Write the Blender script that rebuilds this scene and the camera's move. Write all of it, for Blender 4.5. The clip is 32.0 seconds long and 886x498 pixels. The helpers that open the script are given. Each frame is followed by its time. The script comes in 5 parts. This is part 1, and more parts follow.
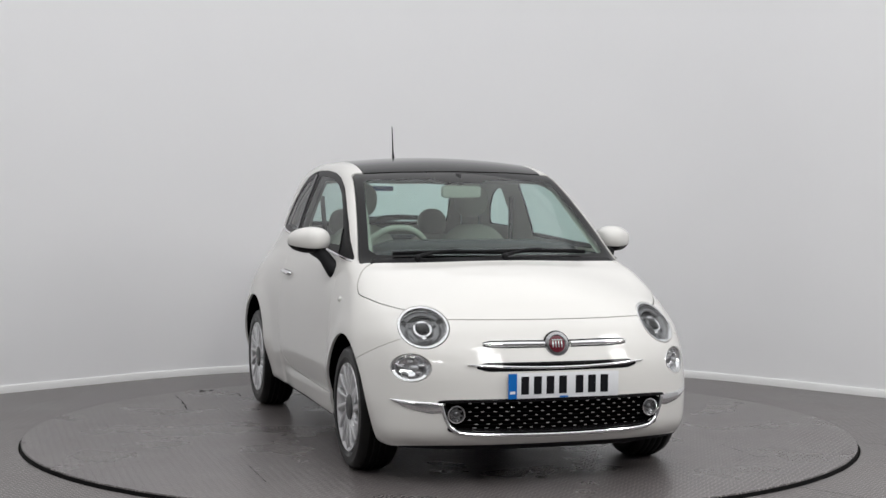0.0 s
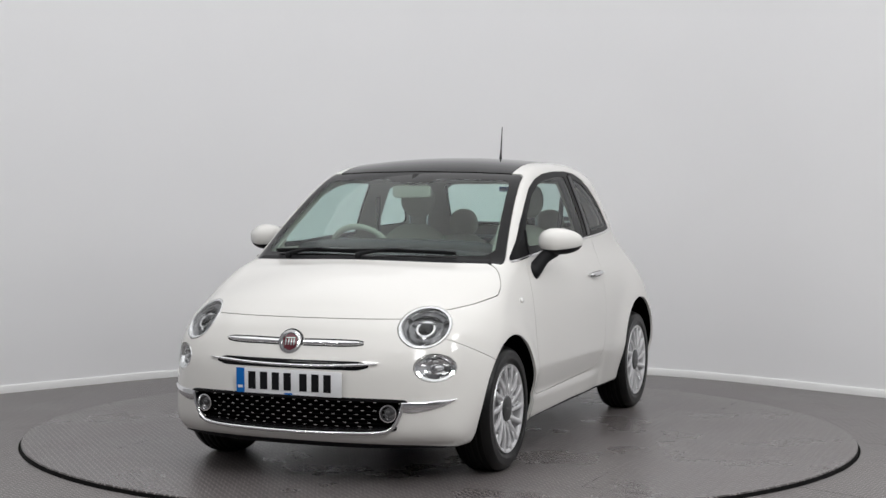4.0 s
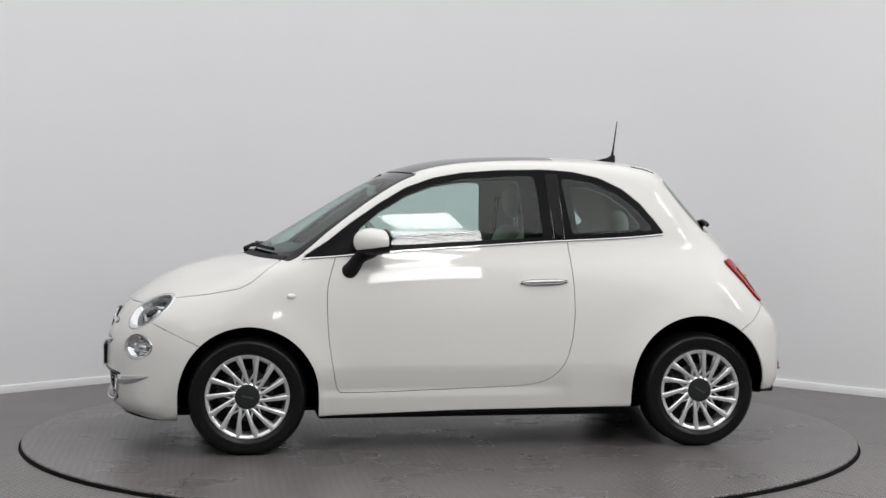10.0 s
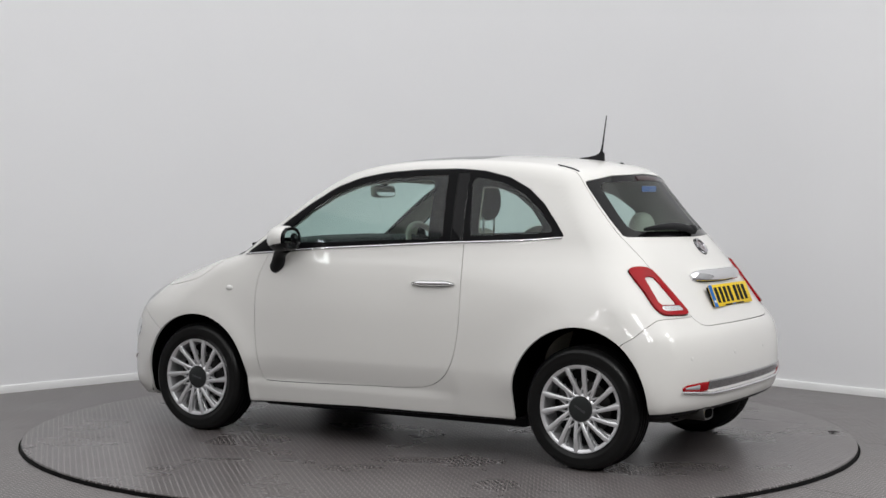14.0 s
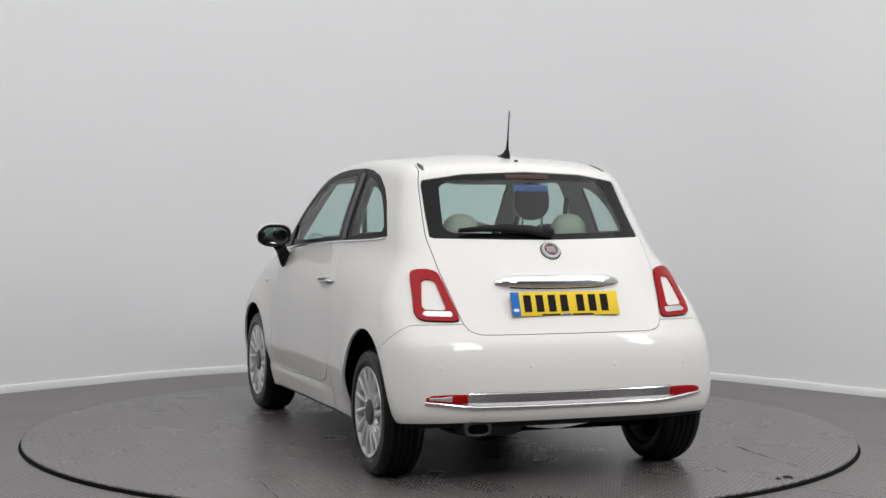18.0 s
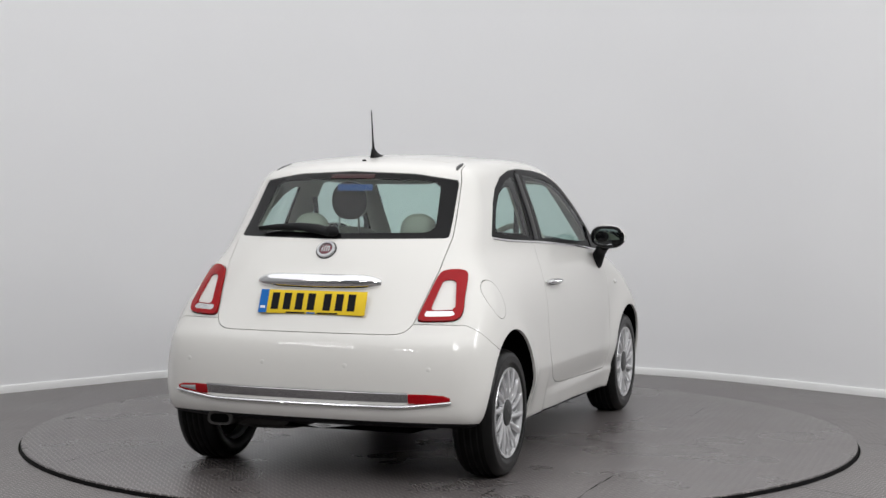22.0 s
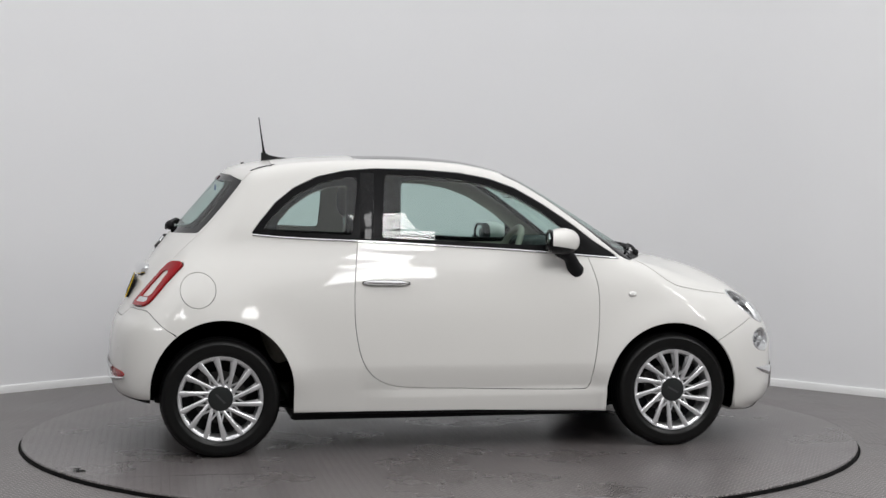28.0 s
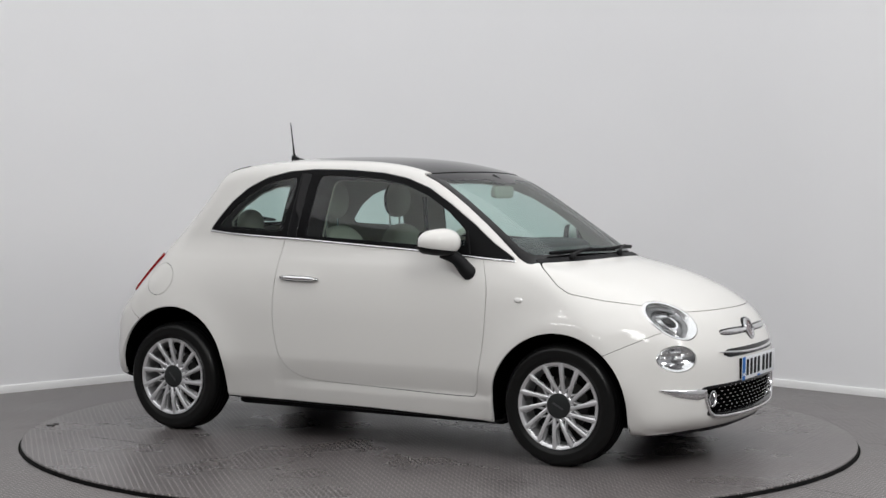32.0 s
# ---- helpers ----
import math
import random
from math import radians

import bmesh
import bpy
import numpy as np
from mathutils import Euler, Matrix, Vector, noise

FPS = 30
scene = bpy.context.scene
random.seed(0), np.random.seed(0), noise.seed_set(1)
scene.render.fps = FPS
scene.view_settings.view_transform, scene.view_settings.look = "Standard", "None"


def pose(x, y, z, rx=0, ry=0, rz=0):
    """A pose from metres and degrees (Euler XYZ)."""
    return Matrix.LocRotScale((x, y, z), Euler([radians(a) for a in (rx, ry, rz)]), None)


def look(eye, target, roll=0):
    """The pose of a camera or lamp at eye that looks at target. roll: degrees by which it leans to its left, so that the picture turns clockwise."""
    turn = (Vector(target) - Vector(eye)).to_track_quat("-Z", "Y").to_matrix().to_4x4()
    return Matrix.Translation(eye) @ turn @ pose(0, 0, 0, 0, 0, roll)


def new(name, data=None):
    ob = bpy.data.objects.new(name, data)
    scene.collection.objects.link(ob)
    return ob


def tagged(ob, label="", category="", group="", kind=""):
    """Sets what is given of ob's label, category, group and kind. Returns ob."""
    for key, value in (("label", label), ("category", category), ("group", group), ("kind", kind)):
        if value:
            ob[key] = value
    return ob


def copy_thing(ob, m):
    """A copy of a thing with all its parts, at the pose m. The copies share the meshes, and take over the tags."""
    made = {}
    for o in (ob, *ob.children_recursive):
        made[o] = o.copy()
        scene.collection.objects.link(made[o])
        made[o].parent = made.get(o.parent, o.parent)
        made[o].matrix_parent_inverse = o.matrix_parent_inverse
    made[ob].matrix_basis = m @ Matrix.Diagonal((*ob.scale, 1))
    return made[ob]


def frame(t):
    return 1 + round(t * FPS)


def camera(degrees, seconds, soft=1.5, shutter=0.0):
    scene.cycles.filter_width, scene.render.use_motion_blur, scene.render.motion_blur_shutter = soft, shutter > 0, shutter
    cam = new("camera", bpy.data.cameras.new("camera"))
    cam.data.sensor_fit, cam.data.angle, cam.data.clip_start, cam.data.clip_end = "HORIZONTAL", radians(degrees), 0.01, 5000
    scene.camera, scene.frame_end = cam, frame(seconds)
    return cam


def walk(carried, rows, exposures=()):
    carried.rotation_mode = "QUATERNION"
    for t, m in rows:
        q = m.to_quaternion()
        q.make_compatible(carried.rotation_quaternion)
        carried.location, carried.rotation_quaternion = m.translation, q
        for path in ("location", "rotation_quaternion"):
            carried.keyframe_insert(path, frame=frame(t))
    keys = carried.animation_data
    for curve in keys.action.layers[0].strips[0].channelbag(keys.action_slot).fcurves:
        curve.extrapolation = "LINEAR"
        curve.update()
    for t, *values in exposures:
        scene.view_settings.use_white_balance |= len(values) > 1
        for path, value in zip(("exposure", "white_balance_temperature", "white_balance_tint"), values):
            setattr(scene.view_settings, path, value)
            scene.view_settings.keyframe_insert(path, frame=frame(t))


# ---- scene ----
# Units: metres. The turntable's centre is the origin; the car's own space has x ahead, y to its left, z up.
SECONDS = 32.0
cam = camera(32.26, SECONDS, soft=1.5)
walk(cam, [(0.0, pose(0.0, -8.403, 1.299, 87.864, -0.241, -0.087)), (SECONDS, pose(0.0, -8.403, 1.299, 87.864, -0.241, -0.087))])
scene.view_settings.exposure = 0.12

# ------------------------------------------------------------------ world and lights
world = bpy.data.worlds.new("world")
scene.world = world
world.use_nodes = True
world.node_tree.nodes["Background"].inputs[0].default_value = (0.9, 0.95, 1.0, 1)
world.node_tree.nodes["Background"].inputs[1].default_value = 0.02

TABLE_R = 2.228
WALL_R = 3.085


def area(name, x, y, z, sx, sy, watts, target, colour=(1, 1, 1)):
    data = bpy.data.lights.new(name, "AREA")
    data.shape, data.size, data.size_y, data.energy, data.color = "RECTANGLE", sx, sy, watts, colour
    ob = new(name, data)
    ob.matrix_world = look((x, y, z), target)
    return ob


# ------------------------------------------------------------------ materials
MATS = {}


def material(name, colour, rough=0.5, metal=0.0, coat=0.0, vary=0.0, scale=20.0, bump=0.0, bump_scale=200.0, emit=0.0, spec=0.5, transmission=0.0, ior=1.45, rough_vary=0.0):
    if name in MATS:
        return MATS[name]
    m = bpy.data.materials.new(name)
    m.use_nodes = True
    nt = m.node_tree
    b = nt.nodes["Principled BSDF"]
    b.inputs["Base Color"].default_value = (*colour, 1)
    b.inputs["Roughness"].default_value = rough
    b.inputs["Metallic"].default_value = metal
    b.inputs["Coat Weight"].default_value = coat
    b.inputs["Coat Roughness"].default_value = 0.02
    b.inputs["Specular IOR Level"].default_value = spec
    b.inputs["Transmission Weight"].default_value = transmission
    b.inputs["IOR"].default_value = ior
    if emit:
        b.inputs["Emission Color"].default_value = (*colour, 1)
        b.inputs["Emission Strength"].default_value = emit
    tc = nt.nodes.new("ShaderNodeTexCoord")
    if vary or rough_vary:
        n1 = nt.nodes.new("ShaderNodeTexNoise")
        n1.inputs["Scale"].default_value = scale
        n1.inputs["Detail"].default_value = 6
        nt.links.new(tc.outputs["Object"], n1.inputs["Vector"])
    if vary:
        ramp = nt.nodes.new("ShaderNodeMapRange")
        ramp.inputs["To Min"].default_value, ramp.inputs["To Max"].default_value = 1 - vary, 1 + vary
        mul = nt.nodes.new("ShaderNodeVectorMath")
        mul.operation = "SCALE"
        mul.inputs[0].default_value = colour
        nt.links.new(n1.outputs["Fac"], ramp.inputs["Value"])
        nt.links.new(ramp.outputs["Result"], mul.inputs["Scale"])
        nt.links.new(mul.outputs["Vector"], b.inputs["Base Color"])
    if rough_vary:
        rr = nt.nodes.new("ShaderNodeMapRange")
        rr.inputs["To Min"].default_value, rr.inputs["To Max"].default_value = rough - rough_vary, rough + rough_vary
        nt.links.new(n1.outputs["Fac"], rr.inputs["Value"])
        nt.links.new(rr.outputs["Result"], b.inputs["Roughness"])
    if bump:
        n2 = nt.nodes.new("ShaderNodeTexNoise")
        n2.inputs["Scale"].default_value = bump_scale
        n2.inputs["Detail"].default_value = 4
        bp = nt.nodes.new("ShaderNodeBump")
        bp.inputs["Strength"].default_value, bp.inputs["Distance"].default_value = bump, 0.002
        nt.links.new(tc.outputs["Object"], n2.inputs["Vector"])
        nt.links.new(n2.outputs["Fac"], bp.inputs["Height"])
        nt.links.new(bp.outputs["Normal"], b.inputs["Normal"])
    MATS[name] = m
    return m


def thin_glass(name, tint, gloss=0.032, rise=0.5):
    """A thin pane: light passes tinted and unbent, and the surface mirrors by Fresnel."""
    m = bpy.data.materials.new(name)
    m.use_nodes = True
    nt = m.node_tree
    nt.nodes.clear()
    out = nt.nodes.new("ShaderNodeOutputMaterial")
    mix = nt.nodes.new("ShaderNodeMixShader")
    clear = nt.nodes.new("ShaderNodeBsdfTransparent")
    clear.inputs["Color"].default_value = (*tint, 1)
    gl = nt.nodes.new("ShaderNodeBsdfGlossy")
    gl.inputs["Roughness"].default_value = 0.0
    lw = nt.nodes.new("ShaderNodeLayerWeight")
    lw.inputs["Blend"].default_value = 0.5
    steep = nt.nodes.new("ShaderNodeMath")
    steep.operation = "POWER"
    steep.inputs[1].default_value = 4.0
    fac = nt.nodes.new("ShaderNodeMath")
    fac.operation = "MULTIPLY_ADD"
    fac.inputs[1].default_value, fac.inputs[2].default_value = rise, gloss
    nt.links.new(lw.outputs["Facing"], steep.inputs[0])
    nt.links.new(steep.outputs[0], fac.inputs[0])
    nt.links.new(fac.outputs[0], mix.inputs["Fac"])
    nt.links.new(clear.outputs[0], mix.inputs[1])
    nt.links.new(gl.outputs[0], mix.inputs[2])
    nt.links.new(mix.outputs[0], out.inputs["Surface"])
    MATS[name] = m
    return m


WHITE = material("car_paint", (0.70, 0.688, 0.662), rough=0.5, coat=0.8, vary=0.015, scale=3, spec=0.1)
GAP = material("shut_line", (0.012, 0.012, 0.012), rough=0.8, vary=0.2, spec=0.1)
BLACK_TRIM = material("black_trim", (0.004, 0.004, 0.0045), rough=0.32, vary=0.2, scale=12, spec=0.09)
LINER = material("liner_black", (0.0025, 0.0025, 0.0025), rough=0.9, vary=0.3, spec=0.0)
BLACK_GLOSS = material("black_gloss", (0.005, 0.005, 0.0055), rough=0.06, vary=0.1, spec=0.22)
BLACK_PLASTIC = material("black_plastic", (0.008, 0.008, 0.009), rough=0.55, vary=0.25, bump=0.2, bump_scale=900, spec=0.2)
RUBBER = material("rubber", (0.006, 0.006, 0.006), rough=0.62, vary=0.3, scale=30, bump=0.3, bump_scale=300, spec=0.1)
# chrome with dark reflections put into its colour, for badge rings and rear band
DIM_CHROME = material("dim_chrome", (0.42, 0.42, 0.43), rough=0.16, metal=1.0, vary=0.1)
CHROME = material("chrome", (0.78, 0.78, 0.79), rough=0.06, metal=1.0, rough_vary=0.03)
ALLOY = material("alloy", (0.72, 0.72, 0.73), rough=0.32, metal=0.7, vary=0.05, rough_vary=0.05)
DARK_METAL = material("dark_metal", (0.05, 0.048, 0.046), rough=0.6, metal=0.6, vary=0.3, scale=15)
RED_LENS = material("red_lens", (0.30, 0.0015, 0.005), rough=0.2, spec=0.1, coat=0.4, vary=0.25, scale=14)
BEIGE = material("beige_trim", (0.42, 0.40, 0.335), rough=0.6, vary=0.06, scale=8, bump=0.2, bump_scale=600)
BROWN = material("brown_fabric", (0.022, 0.019, 0.018), rough=0.85, vary=0.15, bump=0.06, bump_scale=300)
DASH = material("dark_trim", (0.025, 0.025, 0.026), rough=0.6, vary=0.2, bump=0.3, bump_scale=700, spec=0.25)
SIDE_GLASS = thin_glass("side_glass", (0.72, 0.84, 0.81), 0.055)
SCREEN_GLASS = thin_glass("screen_glass", (0.74, 0.90, 0.86), 0.055, 0.6)
LENS = thin_glass("clear_lens", (0.96, 0.97, 0.97))


# ------------------------------------------------------------------ mesh helpers
def mesh_ob(name, verts, faces, mat, parent=None, label="", smooth=True, normals=None):
    me = bpy.data.meshes.new(name)
    me.from_pydata([tuple(map(float, v)) for v in verts], [], [tuple(map(int, f)) for f in faces])
    if smooth:
        me.shade_smooth()
    if normals is not None:
        me.normals_split_custom_set_from_vertices([tuple(map(float, n)) for n in normals])
    me.materials.append(mat)
    ob = new(name, me)
    if parent:
        ob.parent = parent
    if label:
        ob["label"] = label
    return ob


def part(name, bm, mat, parent, label="", smooth=True):
    me = bpy.data.meshes.new(name)
    bmesh.ops.recalc_face_normals(bm, faces=bm.faces)
    bm.to_mesh(me)
    bm.free()
    if smooth:
        me.shade_smooth()
        me.set_sharp_from_angle(angle=radians(38))
    me.materials.append(mat)
    ob = new(name, me)
    if parent:
        ob.parent = parent
    if label:
        ob["label"] = label
    return ob


def revolve(profile, n=48, axis="y"):
    """A bmesh turned from (radius, height) pairs about an axis."""
    bm = bmesh.new()
    rings = []
    for r, h in profile:
        ring = []
        for i in range(n):
            a = 2 * math.pi * i / n
            c, s = r * math.cos(a), r * math.sin(a)
            ring.append(bm.verts.new({"y": (c, h, s), "z": (c, s, h), "x": (h, c, s)}[axis]))
        rings.append(ring)
    for a, b in zip(rings, rings[1:]):
        for i in range(n):
            bm.faces.new((a[i], a[(i + 1) % n], b[(i + 1) % n], b[i]))
    return bm, rings


def box(bm, cx, cy, cz, sx, sy, sz, bevel=0.0, m=None):
    r = bmesh.ops.create_cube(bm, size=1.0, matrix=Matrix.Translation((cx, cy, cz)) @ Matrix.Diagonal((sx, sy, sz, 1)))
    if bevel:
        es = list({e for v in r["verts"] for e in v.link_edges})
        rb = bmesh.ops.bevel(bm, geom=es, offset=bevel, segments=2, affect="EDGES", profile=0.5)
        vs = list({v for f in rb["faces"] for v in f.verts})
    else:
        vs = r["verts"]
    if m is not None:
        bmesh.ops.transform(bm, matrix=m, verts=vs)
    return vs


def tube(path, radius, n=10, cap=True):
    """A bmesh pipe along a list of points; radius may be a list."""
    bm = bmesh.new()
    pts = [Vector(p) for p in path]
    rings = []
    up = Vector((0.13, 0.27, 0.95)).normalized()
    for i, p in enumerate(pts):
        d = (pts[min(i + 1, len(pts) - 1)] - pts[max(i - 1, 0)]).normalized()
        u = d.cross(up).normalized()
        w = d.cross(u)
        r = float(radius[i] if isinstance(radius, (list, tuple)) else radius)
        rings.append([bm.verts.new(p + r * (math.cos(2 * math.pi * k / n) * u + math.sin(2 * math.pi * k / n) * w)) for k in range(n)])
    for a, b in zip(rings, rings[1:]):
        for k in range(n):
            bm.faces.new((a[k], a[(k + 1) % n], b[(k + 1) % n], b[k]))
    if cap:
        bm.faces.new(rings[0][::-1])
        bm.faces.new(rings[-1])
    return bm


def spline(points, n):
    """n points on a Catmull-Rom curve through the given ones (open)."""
    p = np.array(points, float)
    q = np.vstack([2 * p[0] - p[1], p, 2 * p[-1] - p[-2]])
    out = []
    for t in np.linspace(0, len(p) - 1 - 1e-9, n):
        i = int(t)
        u = t - i
        a, b, c, d = q[i:i + 4]
        out.append(0.5 * (2 * b + (c - a) * u + (2 * a - 5 * b + 4 * c - d) * u * u + (3 * b - a - 3 * c + d) * u ** 3))
    return np.array(out)


def closed_spline(points, n):
    p = np.array(points, float)
    k = len(p)
    out = []
    for t in np.linspace(0, k, n, endpoint=False):
        i = int(t)
        u = t - i
        a, b, c, d = p[(i - 1) % k], p[i % k], p[(i + 1) % k], p[(i + 2) % k]
        out.append(0.5 * (2 * b + (c - a) * u + (2 * a - 5 * b + 4 * c - d) * u * u + (3 * b - a - 3 * c + d) * u ** 3))
    return np.array(out)


def poly_sd(poly, px, py):
    """Signed distance (inside negative) of many points to a closed polygon."""
    a = np.asarray(poly, float)
    b = np.roll(a, -1, 0)
    if px.size < 200:
        e, x, y = b - a, px[:, None], py[:, None]
        wx, wy = x - a[:, 0], y - a[:, 1]
        t = np.clip((wx * e[:, 0] + wy * e[:, 1]) / ((e * e).sum(1) + 1e-12), 0, 1)
        d = np.sqrt(((wx - t * e[:, 0]) ** 2 + (wy - t * e[:, 1]) ** 2).min(1))
        slope = e[:, 0] / np.where(e[:, 1] == 0, 1e-12, e[:, 1])
        hits = ((a[:, 1] > y) != (b[:, 1] > y)) & (x < slope * wy + a[:, 0])
        return np.where(hits.sum(1) % 2 == 1, -d, d)
    best = np.full(px.shape, 1e9)
    odd = np.zeros(px.shape, bool)
    for (ax, ay), (bx, by) in zip(a, b):
        ex, ey = bx - ax, by - ay
        wx, wy = px - ax, py - ay
        t = np.clip((wx * ex + wy * ey) / (ex * ex + ey * ey + 1e-12), 0, 1)
        dx, dy = wx - t * ex, wy - t * ey
        np.minimum(best, dx * dx + dy * dy, out=best)
        if ay != by:
            odd ^= ((ay > py) != (by > py)) & (px < ex * (py - ay) / ey + ax)
    d = np.sqrt(best)
    return np.where(odd, -d, d)


def smax(a, b, k):
    h = np.maximum(k - np.abs(a - b), 0)
    return np.maximum(a, b) + h * h / (4 * k)


# ------------------------------------------------------------------ the car's outer form
SIDE_LINE = [(1.70, 0.165), (1.80, 0.185), (1.855, 0.235), (1.870, 0.32), (1.872, 0.42), (1.865, 0.52), (1.842, 0.59), (1.810, 0.65), (1.770, 0.71), (1.70, 0.774),
             (1.60, 0.842), (1.45, 0.905), (1.28, 0.948), (1.135, 0.976), (0.995, 1.055), (0.775, 1.188), (0.56, 1.315), (0.38, 1.405), (0.20, 1.455), (0.0, 1.481),
             (-0.25, 1.492), (-0.50, 1.490), (-0.75, 1.477), (-0.95, 1.455), (-1.085, 1.420), (-1.17, 1.335), (-1.28, 1.205), (-1.378, 1.095), (-1.455, 1.00), (-1.522, 0.90), (-1.580, 0.80),
             (-1.637, 0.70), (-1.676, 0.63), (-1.695, 0.53), (-1.697, 0.40), (-1.68, 0.31), (-1.62, 0.27), (-1.40, 0.24), (-0.8, 0.20), (0.0, 0.19), (0.9, 0.18)]
SIDE_POLY = closed_spline(SIDE_LINE, 300)
WIDTH_Z = [0.10, 0.20, 0.30, 0.37, 0.425, 0.46, 0.60, 0.72, 0.84, 0.92, 0.97, 1.03, 1.10, 1.20, 1.30, 1.40, 1.55]
WIDTH_Y = [0.722, 0.746, 0.765, 0.7785, 0.7860, 0.7870, 0.7845, 0.778, 0.760, 0.740, 0.722, 0.704, 0.688, 0.656, 0.618, 0.578, 0.51]
_wz = spline(list(zip(WIDTH_Z, WIDTH_Y)), 200)


def ease(t):
    t = np.clip(t, 0, 1)
    return t * t * (3 - 2 * t)


def curve(xs, ys):
    c = spline(list(zip(xs, ys)), 160)
    return lambda v: np.interp(v, c[:, 0], c[:, 1])


def half_width(x, z):
    w = np.interp(z, _wz[:, 0], _wz[:, 1])
    up = ease((z - 0.75) / 0.35)
    w = w * (1 - up * (0.105 * np.clip(-x - 0.2, 0, 2) ** 2 + 0.05 * np.clip(x, 0, 2) ** 2))
    w = w * (1 - (1 - up) * (0.10 * np.clip(x - 1.15, 0, 2) ** 2 + 0.10 * np.clip(-x - 1.2, 0, 2) ** 2))
    for wx, wr in ((1.15, 0.335), (-1.15, 0.345)):
        r = np.hypot(x - wx, z - 0.30)
        w = w + 0.026 * np.exp(-((r - wr) / 0.10) ** 2) * (0.35 + 0.65 * ease((z - 0.22) / 0.2))
    # the doors tuck in under a crease, and the sill stands out below them
    w = w - 0.075 * np.clip(0.425 - z, 0, 0.11) * ease((x + 0.50) / 0.06) * ease((0.79 - x) / 0.05)
    w = w + 0.011 * ease((0.318 - z) / 0.04) * ease((x + 0.52) / 0.30) * ease((0.95 - x) / 0.12)
    return w


CROWN = curve([-2.2, -1.2, -0.3, 0.3, 0.85, 1.0, 1.15, 1.4, 1.7, 2.3], [0.12, 0.12, 0.13, 0.10, 0.05, 0.05, 0.10, 0.22, 0.22, 0.22])
BLEND = curve([-2.2, -1.7, -1.2, -0.9, 0.4, 1.0, 1.4, 1.8, 2.3], [0.11, 0.11, 0.10, 0.06, 0.05, 0.07, 0.17, 0.17, 0.17])


def form(p):
    """Below zero inside the car's outer surface."""
    x, y, z = p[:, 0], np.abs(p[:, 1]), p[:, 2]
    y2 = y * y
    up = ease((z - 0.70) / 0.35)
    rear = ease((-x - 0.5) / 0.6)
    front = ease((x + 0.3) / 0.7)
    fd = (0.20 * y2 + 0.48 * y2 * y2) * (1 - up) + np.interp(z, [0.75, 0.95, 1.4], [0.20, 0.42, 0.14]) * y2 * up
    high = ease((z - 0.55) / 0.75)
    rd = (0.08 * y2 + 0.27 * y2 * y2) * (1 - high) + 0.42 * y2 * high
    xs = x + front * fd - rear * rd
    zs = z + CROWN(x) * y2 * ease((z - 0.6) / 0.3)
    a = poly_sd(SIDE_POLY, xs, zs)
    b = (y - half_width(x, z)) * 0.95
    return smax(a, b, BLEND(x) * (0.35 + 0.65 * ease((z - 0.18) / 0.3)))


def form_normals(p):
    e = 0.012
    g = np.stack([form(p + d) - form(p - d) for d in np.eye(3) * e], 1)
    return g / (np.linalg.norm(g, axis=1, keepdims=True) + 1e-12)


def outer_shell():
    """Even quads over the form: the grid of a long box, cast outwards from a spine."""
    nx, ny, nz = 150, 66, 58
    hx, hy, hz = 1.75, 0.72, 0.56
    verts, index, faces = [], {}, []

    def vid(i, j, k):
        key = (i, j, k)
        if key not in index:
            index[key] = len(verts)
            verts.append((-hx + 2 * hx * i / nx, -hy + 2 * hy * j / ny, -hz + 2 * hz * k / nz))
        return index[key]
    for i in range(nx):
        for j in range(ny):
            faces.append((vid(i, j, nz), vid(i + 1, j, nz), vid(i + 1, j + 1, nz), vid(i, j + 1, nz)))
            faces.append((vid(i, j, 0), vid(i, j + 1, 0), vid(i + 1, j + 1, 0), vid(i + 1, j, 0)))
        for k in range(nz):
            faces.append((vid(i, 0, k), vid(i + 1, 0, k), vid(i + 1, 0, k + 1), vid(i, 0, k + 1)))
            faces.append((vid(i, ny, k), vid(i, ny, k + 1), vid(i + 1, ny, k + 1), vid(i + 1, ny, k)))
    for j in range(ny):
        for k in range(nz):
            faces.append((vid(0, j, k), vid(0, j, k + 1), vid(0, j + 1, k + 1), vid(0, j + 1, k)))
            faces.append((vid(nx, j, k), vid(nx, j + 1, k), vid(nx, j + 1, k + 1), vid(nx, j, k + 1)))
    q = np.array(verts)
    base = np.stack([q[:, 0] * 0.72 - 0.0, q[:, 1] * 0.25, np.full(len(q), 0.66)], 1)
    way = q - np.stack([q[:, 0] * 0.72, q[:, 1] * 0.25, np.zeros(len(q))], 1)
    way /= np.linalg.norm(way, axis=1, keepdims=True)
    lo, hi = np.zeros(len(q)), np.full(len(q), 1.6)
    for _ in range(18):
        mid = (lo + hi) / 2
        ins = form(base + way * mid[:, None]) < 0
        lo, hi = np.where(ins, mid, lo), np.where(ins, hi, mid)
    return base + way * ((lo + hi) / 2)[:, None], faces


